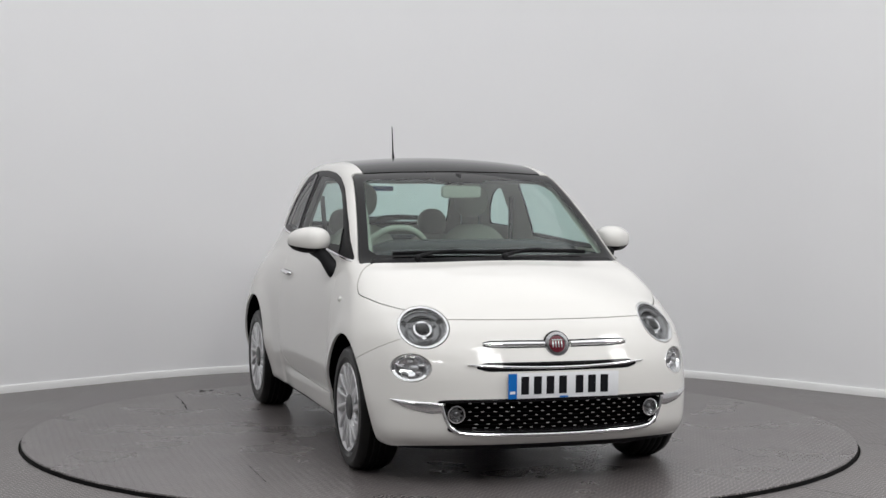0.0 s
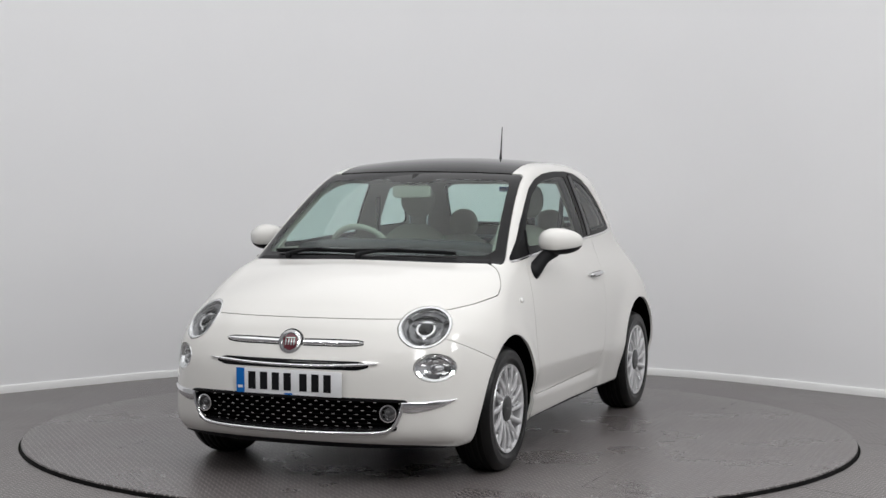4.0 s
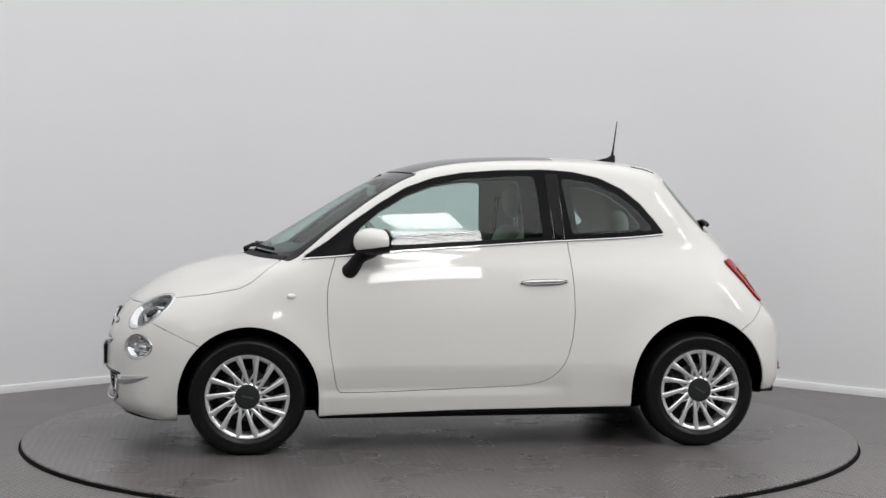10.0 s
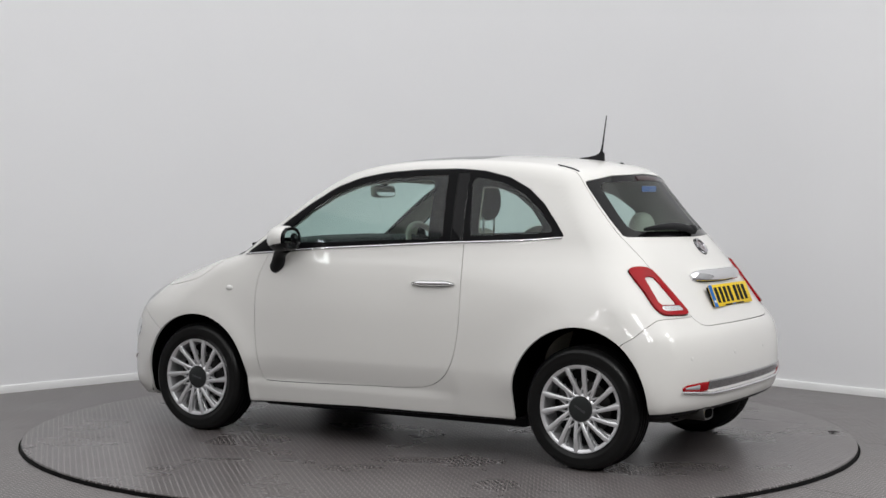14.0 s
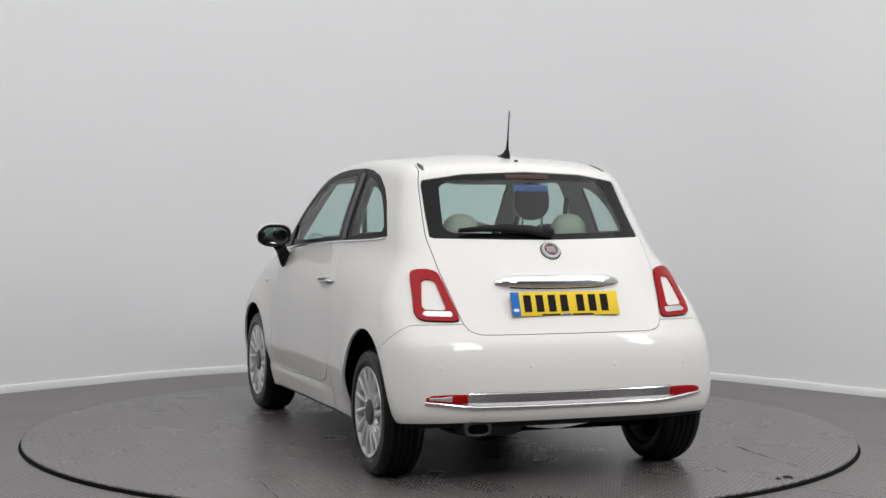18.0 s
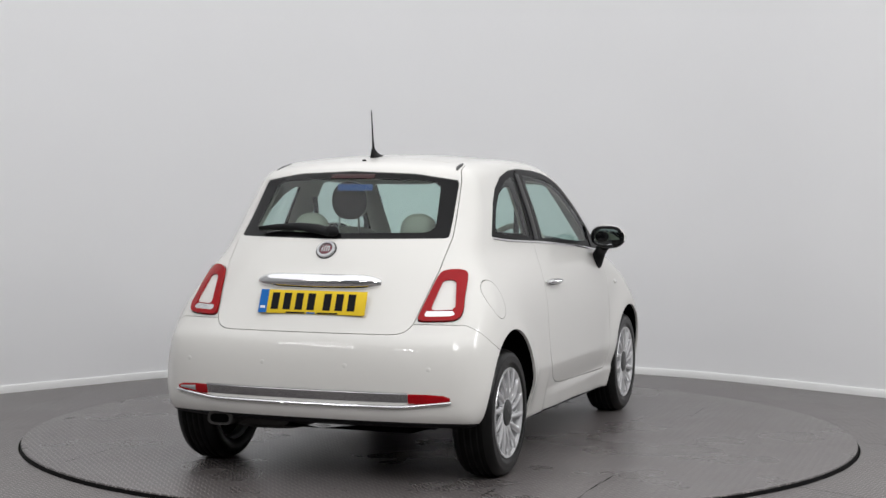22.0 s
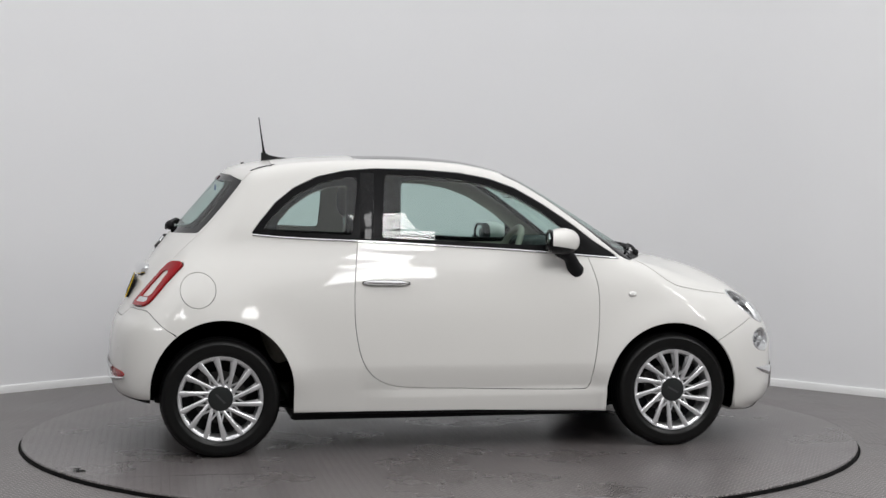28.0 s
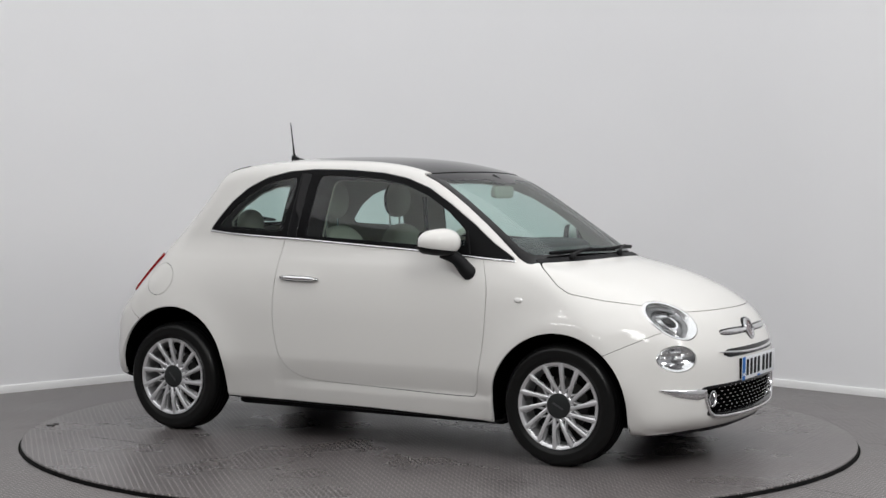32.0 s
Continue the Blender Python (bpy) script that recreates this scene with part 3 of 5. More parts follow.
def build_body():
    skin = Skin(*SHELL)
    for cx, cz, r in ((1.145, 0.29, 0.346), (-1.14, 0.325, 0.348)):
        def arch(p, cx=cx, cz=cz, r=r):
            round_part = np.hypot(p[:, 0] - cx, p[:, 2] - cz) - r
            leg = np.maximum(np.abs(p[:, 0] - cx) - r, p[:, 2] - cz)
            return np.maximum(np.minimum(round_part, leg), 0.5 - np.abs(p[:, 1]))
        _, skin = skin.cut(arch)
    hem = lambda p: p[:, 2] - np.interp(p[:, 0], [-1.7, -1.45, -0.8, 0.1, 0.8, 1.45, 1.7, 1.9], [0.300, 0.284, 0.210, 0.206, 0.186, 0.16, 0.185, 0.20])
    under, skin = skin.cut(hem)
    under.build("underbody", BLACK_PLASTIC, car, "black underbody")
    # side glass area
    dlo = [(0.885, 0.968), (0.75, 1.053), (0.64, 1.139), (0.49, 1.24), (0.35, 1.321), (0.21, 1.37), (0.06, 1.397), (-0.14, 1.412), (-0.37, 1.416), (-0.52, 1.405), (-0.66, 1.374),
           (-0.78, 1.317), (-0.87, 1.245), (-0.95, 1.150), (-0.992, 1.092), (-0.97, 1.082), (-0.79, 1.070), (-0.46, 1.055), (0.07, 1.025), (0.35, 1.008), (0.71, 0.979)]
    flank = lambda p: 0.3 - np.abs(p[:, 1])
    dlo_sd = both(side_poly(dlo), flank)
    sides, skin = skin.split(dlo_sd, 0.001)
    screen_sd = both(end_poly([(-0.68, 0.9), (-0.672, 0.975), (-0.553, 1.392), (-0.3, 1.403), (0, 1.407), (0.3, 1.403), (0.553, 1.392), (0.672, 0.975), (0.68, 0.9)]),
                     lambda p: 0.2 - p[:, 0], lambda p: p[:, 0] - (1.150 - 0.44 * p[:, 1] ** 2))
    screen, skin = skin.split(screen_sd, 0.0015)
    hatch_out = [(-0.39, 0.675), (0.39, 0.675), (0.42, 0.6775), (0.445, 0.685), (0.464, 0.698), (0.477, 0.716), (0.485, 0.74), (0.53, 0.95), (0.54, 1.09), (0.505, 1.36), (0.47, 1.44), (0.46, 1.6),
                 (-0.46, 1.6), (-0.47, 1.44), (-0.505, 1.36), (-0.54, 1.09), (-0.53, 0.95), (-0.485, 0.74), (-0.477, 0.716), (-0.464, 0.698), (-0.445, 0.685), (-0.42, 0.6775)]
    hatch_sd = both(end_poly(hatch_out), lambda p: p[:, 0] + 0.88)
    hatch, skin = skin.split(hatch_sd)
    glass_sd = end_poly([(-0.525, 1.088), (0, 1.082), (0.525, 1.088), (0.497, 1.352), (0.3, 1.383), (0, 1.395), (-0.3, 1.383), (-0.497, 1.352)])
    rear_glass, hatch = hatch.split(glass_sd, 0.001)
    tail = [(0.529, 0.915), (0.546, 0.941), (0.59, 0.949), (0.630, 0.941), (0.647, 0.915), (0.661, 0.83), (0.670, 0.765), (0.650, 0.735), (0.58, 0.729), (0.506, 0.730), (0.492, 0.747), (0.510, 0.83)]
    lamps = {}
    for s in (1, -1):
        sd = both(end_poly([(s * y, z) for y, z in tail][::s], 72), lambda p: p[:, 0] + 1.0)
        lamps["tail", s], skin = skin.split(sd, 0.0015)
    for s in (1, -1):
        for key, c, r in (("head", (1.613, 0.560, 0.699), 0.104), ("drl", (1.677, 0.632, 0.528), 0.071)):
            cc = np.array((c[0], s * c[1], c[2]))
            ax = np.array(normal_at(cc)) * AXIS_LEAN[key] + np.array((1 - AXIS_LEAN[key], 0, 0))
            ax /= np.linalg.norm(ax)

            hor = np.cross((0, 0, 1), ax)
            hor /= np.linalg.norm(hor)
            ver = np.cross(ax, hor)

            def disc(p, cc=cc, ax=ax, r=r, hor=hor, ver=ver, kx=LAMP_OVAL[key][0], ky=LAMP_OVAL[key][1]):
                q = p - cc
                return np.maximum(np.hypot(q @ hor / kx, q @ ver / ky) - r, np.abs(q @ ax) - 0.3)
            lamps[key, s], skin = skin.split(disc, 0.0012)
    cowl = lambda p: (1.152 - 0.44 * p[:, 1] ** 2) - p[:, 0]
    hood_sd = both(side_poly([(2.0, 0.733), (1.64, 0.735), (1.53, 0.765), (1.346, 0.789), (1.184, 0.820), (1.125, 0.852), (1.05, 0.912), (0.95, 0.975), (0.90, 1.2), (2.0, 1.2)]), cowl)
    hood, skin = skin.split(hood_sd)
    hood.build("bonnet", WHITE, car)
    grille_sd = both(end_poly([(-0.515, 0.365), (-0.50, 0.39), (0, 0.395), (0.50, 0.39), (0.515, 0.365), (0.49, 0.285), (0.44, 0.255), (0, 0.245), (-0.44, 0.255), (-0.49, 0.285)]), lambda p: 1.2 - p[:, 0])
    grille, skin = skin.cut(grille_sd)
    bumper_sd = side_poly([(1.36, -0.1), (1.36, 0.53), (1.42, 0.559), (1.64, 0.66), (1.66, 0.74), (2.1, 0.75), (2.1, -0.1)])
    bumper, skin = skin.split(bumper_sd, 0.0014)
    bumper.build("front_bumper", WHITE, car)
    rb_sd = side_poly([(-1.36, -0.1), (-1.36, 0.60), (-1.42, 0.635), (-1.50, 0.715), (-1.58, 0.72), (-1.7, 0.70), (-2.0, 0.69), (-2.0, -0.1)])
    rear_bumper, skin = skin.split(rb_sd, 0.0014)
    rear_bumper.build("rear_bumper", WHITE, car)
    roof_sd = both(lambda p: poly_sd(np.array([(0.6, -0.515), (0.30, -0.495), (-0.40, -0.455), (-0.455, -0.42), (-0.455, 0.42), (-0.40, 0.455), (0.30, 0.495), (0.6, 0.515)]), p[:, 0], p[:, 1]), lambda p: 1.3 - p[:, 2])
    roof, skin = skin.split(roof_sd, 0.002)
    roof.build("glass_roof", BLACK_GLOSS, car, "black glass roof panel")
    door = [(0.71, 1.0), (0.71, 0.981), (0.75, 0.849), (0.758, 0.737), (0.75, 0.569), (0.73, 0.428), (0.712, 0.329), (0.698, 0.308), (0.67, 0.302), (0.49, 0.303), (0.07, 0.315), (-0.21, 0.325), (-0.33, 0.345),
            (-0.41, 0.395), (-0.46, 0.480), (-0.488, 0.62), (-0.493, 0.76), (-0.485, 0.906), (-0.470, 1.044), (-0.468, 1.1)]
    door_sd = both(side_poly(door, 200), flank)
    doors, skin = skin.split(door_sd)
    for s in (1, -1):
        d, _ = doors.cut(lambda p: -s * p[:, 1])
        d.build("door", WHITE, car)
    flap_sd = lambda p: np.maximum(np.hypot(p[:, 0] + 1.256, p[:, 2] - 0.816) - 0.086, p[:, 1] + 0.3)
    flap, skin = skin.split(flap_sd, 0.0015)
    flap.build("fuel_flap", WHITE, car)
    skin.build("body_shell", WHITE, car)
    # side glazing
    front_pane = [(0.60, 1.030), (0.595, 1.110), (0.49, 1.198), (0.35, 1.283), (0.21, 1.335), (0.06, 1.365), (-0.14, 1.382), (-0.318, 1.386), (-0.345, 1.08), (-0.33, 1.068), (0.07, 1.050), (0.35, 1.034)]
    rear_pane = [(-0.455, 1.375), (-0.52, 1.370), (-0.64, 1.345), (-0.76, 1.287), (-0.85, 1.215), (-0.92, 1.135), (-0.935, 1.108), (-0.79, 1.096), (-0.50, 1.082)]
    for s in (1, -1):
        half, _ = sides.cut(lambda p: -s * p[:, 1])
        pane, half = half.cut(side_poly(front_pane))
        pane.build("door_glass", SIDE_GLASS, car, "tinted door window", 0.0, -0.004)
        pane, half = half.cut(side_poly(rear_pane))
        pane.build("quarter_glass", SIDE_GLASS, car, "tinted rear side window", 0.0, -0.004)
        half.build("window_frame", BLACK_TRIM, car, "black window surround", 0.012, -0.002)
    # windscreen: clear middle, black printed border
    clear_sd = both(end_poly([(-0.59, 0.995), (-0.615, 1.02), (-0.520, 1.345), (-0.49, 1.362), (-0.15, 1.370), (-0.10, 1.350), (0.10, 1.350), (0.15, 1.370), (0.49, 1.362), (0.520, 1.345), (0.615, 1.02), (0.59, 0.995)]), lambda p: 0.2 - p[:, 0])
    pane, border = screen.cut(clear_sd)
    pane.build("windscreen", SCREEN_GLASS, car, "clear windscreen", 0.0, -0.003)
    border.build("windscreen_border", BLACK_GLOSS, car, "black printed windscreen border", 0.008, -0.003)
    clear_sd = end_poly([(-0.43, 1.115), (0, 1.11), (0.43, 1.115), (0.455, 1.14), (0.425, 1.325), (0.39, 1.352), (0, 1.368), (-0.39, 1.352), (-0.425, 1.325), (-0.455, 1.14)])
    pane, border = rear_glass.cut(clear_sd)
    pane.build("rear_window", SIDE_GLASS, car, "tinted rear window", 0.0, -0.003)
    border.build("rear_window_border", BLACK_GLOSS, car, "black printed rear window border", 0.008, -0.003)
    hatch.build("tailgate", WHITE, car)
    liner(Skin(*SHELL))
    return grille, lamps


GRILLE, LAMPS = build_body()


# ------------------------------------------------------------------ shapes used for trim
def blob(c, h, e=2.6, n=24, m=14):
    """A bmesh rounded block (superellipsoid)."""
    bm = bmesh.new()

    def pw(v):
        return math.copysign(abs(v) ** (2 / e), v)
    rows = []
    for j in range(1, m):
        b = -math.pi / 2 + math.pi * j / m
        rows.append([bm.verts.new((c[0] + h[0] * pw(math.cos(b)) * pw(math.cos(a)), c[1] + h[1] * pw(math.cos(b)) * pw(math.sin(a)), c[2] + h[2] * pw(math.sin(b))))
                     for a in (2 * math.pi * i / n for i in range(n))])
    lo, hi = bm.verts.new((c[0], c[1], c[2] - h[2])), bm.verts.new((c[0], c[1], c[2] + h[2]))
    for r, q in zip(rows, rows[1:]):
        for i in range(n):
            bm.faces.new((r[i], r[(i + 1) % n], q[(i + 1) % n], q[i]))
    for i in range(n):
        bm.faces.new((lo, rows[0][(i + 1) % n], rows[0][i]))
        bm.faces.new((hi, rows[-1][i], rows[-1][(i + 1) % n]))
    return bm


def turn(bm, m):
    bmesh.ops.transform(bm, matrix=m, verts=bm.verts)
    return bm


def moulding(points, half, proud, sink=0.006, flat=0.0, normals=None):
    """A raised strip along surface points: half widths along it, proud by that many metres, rounded across."""
    bm = bmesh.new()
    pts = [Vector(p) for p in points]
    n = len(pts)
    rows = []
    for i, p in enumerate(pts):
        t = (pts[min(i + 1, n - 1)] - pts[max(i - 1, 0)]).normalized()
        nor = normals[i] if normals else normal_at(p)
        side = nor.cross(t).normalized()
        w = float(half[i] if isinstance(half, (list, tuple, np.ndarray)) else half)
        q = float(proud[i] if isinstance(proud, (list, tuple, np.ndarray)) else proud)
        row = [bm.verts.new(p - side * w - nor * sink)]
        for k in range(9):
            a = math.pi * k / 8
            c = -math.cos(a)
            s = math.sin(a) ** (0.5 if flat else 1.0)
            row.append(bm.verts.new(p + side * (w * c) + nor * (q * s)))
        row.append(bm.verts.new(p + side * w - nor * sink))
        rows.append(row)
    for a, b in zip(rows, rows[1:]):
        for k in range(len(a) - 1):
            bm.faces.new((a[k], a[k + 1], b[k + 1], b[k]))
    bm.faces.new(rows[0])
    bm.faces.new(rows[-1][::-1])
    return bm


def frame_at(p, direction, up=(0, 0, 1)):
    """A pose at p whose z axis points along direction."""
    z = Vector(direction).normalized()
    x = Vector(up).cross(z).normalized()
    y = z.cross(x)
    return Matrix(((x.x, y.x, z.x, p[0]), (x.y, y.y, z.y, p[1]), (x.z, y.z, z.z, p[2]), (0, 0, 0, 1)))


def dish(profile, m, n=40):
    bm, rings = revolve(profile, n, "z")
    if profile[0][0] < 0.001:
        bmesh.ops.remove_doubles(bm, verts=rings[0], dist=0.002)
    if profile[-1][0] < 0.001:
        bmesh.ops.remove_doubles(bm, verts=rings[-1], dist=0.002)
    return turn(bm, m)


def drape(bm, m, ax):
    """Shift a lamp part along the lamp's axis so that it lies under the curved lens."""
    inv = m.inverted()
    loc = np.array([inv @ v.co for v in bm.verts])
    a = np.array(ax)
    r, org = np.array(m.to_3x3()), np.array(m.translation)
    q = org + loc[:, :1] * r[:, 0] + loc[:, 1:2] * r[:, 1]
    lo, hi = np.full(len(q), -0.3), np.full(len(q), 0.3)
    for _ in range(18):
        mid = (lo + hi) / 2
        ins = form(q + mid[:, None] * a) < 0
        lo, hi = np.where(ins, mid, lo), np.where(ins, hi, mid)
    q = q + ((lo + hi) / 2 + loc[:, 2])[:, None] * a
    for v, p in zip(bm.verts, q):
        v.co = p
    return bm


LAMP_DARK = material("lamp_dark", (0.10, 0.10, 0.105), rough=0.3, metal=0.7, vary=0.2, scale=30)
LAMP_MID = material("lamp_mid", (0.20, 0.20, 0.205), rough=0.22, metal=0.8, vary=0.35, scale=60)
LAMP_CHROME = material("lamp_chrome", (0.80, 0.80, 0.81), rough=0.24, metal=0.85, vary=0.1, scale=40)
LAMP_GREY = material("lamp_grey", (0.42, 0.42, 0.43), rough=0.3, metal=0.4, vary=0.08, scale=20)
BADGE_RED = material("badge_red", (0.09, 0.006, 0.014), rough=0.18, coat=1.0, vary=0.15, scale=60)
PLATE_WHITE = material("plate_white", (0.72, 0.73, 0.75), rough=0.5, spec=0.25, coat=0.0, vary=0.03, scale=30)
PLATE_YELLOW = material("plate_yellow", (0.75, 0.52, 0.02), rough=0.5, spec=0.25, coat=0.0, vary=0.03, scale=30)
PLATE_BLUE = material("plate_blue", (0.005, 0.13, 0.45), rough=0.5, spec=0.25, coat=0.0, vary=0.05)
INK = material("plate_ink", (0.010, 0.010, 0.012), spec=0.1, rough=0.6, vary=0.1)
MIRROR = material("mirror_glass", (0.85, 0.87, 0.88), rough=0.02, metal=1.0)
PALE_GREY = material("reflector_back", (0.55, 0.55, 0.56), rough=0.2, metal=0.6, vary=0.1)
HUB_GREY = material("hub_grey", (0.018, 0.020, 0.020), rough=0.3, vary=0.1, scale=20)
AMBER = material("repeater_lens", (0.75, 0.74, 0.72), rough=0.1, coat=1.0)
STICKER_BLUE = material("sticker_blue", (0.02, 0.10, 0.36), rough=0.5, vary=0.05)
TYRE_WALL = material("tyre_wall", (0.0050, 0.0050, 0.0050), spec=0.30, rough=0.34, vary=0.25, scale=40, bump=0.15, bump_scale=250)


# ------------------------------------------------------------------ lamps and nose
def sub(name, bm, mat, parent, label=""):
    return part(name, bm, mat, parent, label)


def build_front():
    for s in (1, -1):
        for key, c, r in (("head", (1.613, 0.560, 0.699), 0.104), ("drl", (1.677, 0.632, 0.528), 0.071)):
            cc = np.array((c[0], s * c[1], c[2]))
            ax = normal_at(cc) * AXIS_LEAN[key] + Vector((1 - AXIS_LEAN[key], 0, 0))
            ax.normalize()
            # seat the lamp where its axis meets the surface
            d = bisect(lambda k: tuple(Vector(cc) + ax * (k - 0.2)), 0.0, 0.4) - 0.2
            m = frame_at(Vector(cc) + ax * d, ax)
            name = "headlamp" if key == "head" else "daytime_lamp"
            lamp = LAMPS[key, s].build(name, LENS, car, "clear round headlamp with chrome ring" if key == "head" else "clear oval running lamp with chrome reflector", 0.0, 0.004)
            lamp.visible_shadow = False
            drop = -0.030 if key == "head" else -0.02
            md = m @ Matrix.Diagonal((LAMP_OVAL[key][0], LAMP_OVAL[key][1], 1, 1))
            if key == "head":
                sub("bezel", drape(dish([(0.1045, -0.06), (0.1045, drop + 0.022), (0.100, drop + 0.03), (0.093, drop + 0.027), (0.087, drop + 0.008), (0.085, drop - 0.01)], md), m, ax), LAMP_CHROME, lamp, "chrome ring")
                sub("reflector", drape(dish([(0.087, drop), (0.078, drop - 0.012), (0.062, drop - 0.02), (0.05, drop - 0.026), (0.0005, drop - 0.03)], md), m, ax), LAMP_MID, lamp, "dark inner reflector")
                ring = [md @ Vector((0.058 * math.cos(a) * 1.08, 0.058 * math.sin(a) - 0.006 if math.sin(a) < 0.45 else 0.020 + 0.004 * math.cos(2 * a), drop - 0.004)) for a in (2 * math.pi * i / 40 for i in range(41))]
                sub("light_ring", drape(tube(ring, 0.0045, 8, False), m, ax), LAMP_MID, lamp, "pale light ring")
                brow = [md @ Vector((0.074 * math.cos(a), 0.066 * math.sin(a), drop - 0.004)) for a in (radians(28 + 124 * i / 20) for i in range(21))]
                sub("brow", drape(tube(brow, 0.012, 8), m, ax), LAMP_DARK, lamp, "grey upper brow")
                sub("projector", drape(dish([(0.0005, drop + 0.012), (0.014, drop + 0.009), (0.024, drop), (0.028, drop - 0.012), (0.034, drop - 0.014), (0.036, drop - 0.03)], md @ pose(0, -0.008, 0)), m, ax), BLACK_GLOSS, lamp, "dark projector lens")
                sub("projector_collar", drape(dish([(0.030, drop - 0.006), (0.037, drop - 0.004), (0.040, drop - 0.02)], md @ pose(0, -0.008, 0)), m, ax), LAMP_CHROME, lamp)
                for gx, gy in ((0.0, -0.052),):
                    sub("facet", drape(turn(blob((gx, gy, drop - 0.012), (0.010, 0.007, 0.007), 3, 10, 8), md), m, ax), LAMP_CHROME, lamp)
            else:
                sub("bezel", drape(dish([(0.0715, -0.05), (0.0715, drop + 0.012), (0.066, drop + 0.018), (0.056, drop + 0.01)], md), m, ax), CHROME, lamp, "chrome ring")
                sub("reflector", drape(dish([(0.057, drop + 0.01), (0.045, drop - 0.012), (0.03, drop - 0.02), (0.0005, drop - 0.024)], md), m, ax), CHROME, lamp, "bright reflector")
                sub("bulb", drape(turn(blob((0.012, 0.0, drop - 0.004), (0.017, 0.015, 0.014), 2.2, 14, 10), md), m, ax), PALE_GREY, lamp)
                for k in range(5):
                    a = radians(20 + 72 * k)
                    sub("facet", drape(turn(blob((0.040 * math.cos(a), 0.032 * math.sin(a), drop - 0.008), (0.010, 0.006, 0.005), 3.5, 10, 8), md), m, ax), LAMP_GREY if k % 2 else LAMP_CHROME, lamp)
    # lower grille: recessed dark net with bright studs
    grille = GRILLE.build("grille", LINER, car, "black lower grille with rows of bright studs", 0.0, -0.035)
    rim = [(-0.512, 0.365), (-0.49, 0.388), (0.0, 0.394), (0.49, 0.388), (0.512, 0.365), (0.488, 0.287), (0.44, 0.257), (0.0, 0.247), (-0.44, 0.257), (-0.488, 0.287), (-0.512, 0.365)]
    pts = spline(rim, 80)
    sub("surround", moulding([nose_at(y, z) for y, z in pts], 0.008, 0.004, 0.04), BLACK_GLOSS, grille, "gloss black surround")
    low = spline([(-0.522, 0.375), (-0.507, 0.320), (-0.475, 0.268), (-0.41, 0.246), (-0.2, 0.240), (0.0, 0.238), (0.2, 0.240), (0.41, 0.246), (0.475, 0.268), (0.507, 0.320), (0.522, 0.375)], 70)
    part("lower_chrome", moulding([nose_at(y, z) for y, z in low], 0.009, 0.010), CHROME, car, "polished chrome lip under the grille")
    stud = None
    for row in range(7):
        z = 0.379 - 0.0185 * row
        reach = 0.405 - (0.0 if row % 2 == 0 else 0.405 / 15) - (0.02 if row == 6 else 0)
        n = 16 if row % 2 == 0 else 15
        for k in range(n):
            y = -reach + 2 * reach * k / (n - 1)
            p = nose_at(y, z)
            m = frame_at(p - normal_at(p) * 0.022, normal_at(p))
            if stud is None:
                stud = sub("stud", blob((0, 0, 0), (0.0085, 0.0034, 0.006), 3, 8, 6), CHROME, grille)
                stud.matrix_local = m
            else:
                o = new("stud", stud.data)
                o.parent, o.matrix_local = grille, m
    for row in range(7):
        z = 0.388 - 0.0185 * row
        reach = min(0.49, 0.49 - max(0, row - 4) * 0.02)
        sub("slat", moulding([nose_at(y, z) - normal_at(nose_at(y, z)) * 0.03 for y in np.linspace(-reach, reach, 24)], 0.005, 0.006, 0.004, normals=[normal_at(nose_at(y, z)) for y in np.linspace(-reach, reach, 24)]), LINER, grille)
    for s in (1, -1):
        p = nose_at(s * 0.463, 0.331)
        m = frame_at(p - normal_at(p) * 0.012, (1, 0.12 * s, 0))
        fog = part("fog_lamp", dish([(0.029, -0.03), (0.030, 0.002), (0.034, 0.009), (0.039, 0.008), (0.041, -0.03)], m), CHROME, car, "round fog lamp in a chrome ring")
        sub("fog_lens", dish([(0.0005, -0.006), (0.02, -0.008), (0.030, -0.012)], m), LAMP_MID, fog)
        sub("fog_bulb", turn(blob((0, 0, -0.004), (0.014, 0.014, 0.008), 2, 12, 8), m), LAMP_DARK, fog)
        wing = spline([(0.515, 0.362), (0.56, 0.360), (0.62, 0.366), (0.67, 0.376), (0.708, 0.388)], 18)
        hw = np.interp(np.linspace(0, 1, 18), [0, 0.25, 0.7, 1], [0.021, 0.026, 0.017, 0.003])
        part("bumper_chrome", moulding([nose_at(s * y, z) for y, z in wing], list(hw), 0.008), CHROME, car, "tapered chrome bumper blade")
        bar = spline([(0.060, 0.632), (0.15, 0.633), (0.25, 0.633), (0.338, 0.634)], 18)
        hw = np.interp(np.linspace(0, 1, 18), [0, 0.6, 0.9, 1], [0.012, 0.013, 0.010, 0.003])
        part("nose_recess", moulding([nose_at(s * y, z) for y, z in bar], [w + 0.006 for w in hw], 0.0015), BLACK_GLOSS, car)
        part("nose_bar", moulding([nose_at(s * y, z - 0.001) for y, z in bar], list(hw), 0.012), CHROME, car, "slim chrome nose bar")
    slot = np.linspace(-0.375, 0.375, 40)
    hw = [0.020 * min(1.0, (0.40 - abs(y)) / 0.07) for y in slot]
    part("nose_slot", moulding([nose_at(y, 0.538) for y in slot], hw, 0.002), BLACK_GLOSS, car, "gloss black intake slot")
    lip = np.linspace(-0.412, 0.412, 44)
    hw = [0.003 + 0.0045 * min(1.0, (0.415 - abs(y)) / 0.08) for y in lip]
    part("nose_strip", moulding([nose_at(y, 0.532 + 0.09 * y * y) for y in lip], hw, 0.011), CHROME, car, "long chrome strip over the plate")
    p = nose_at(-0.004, 0.630)
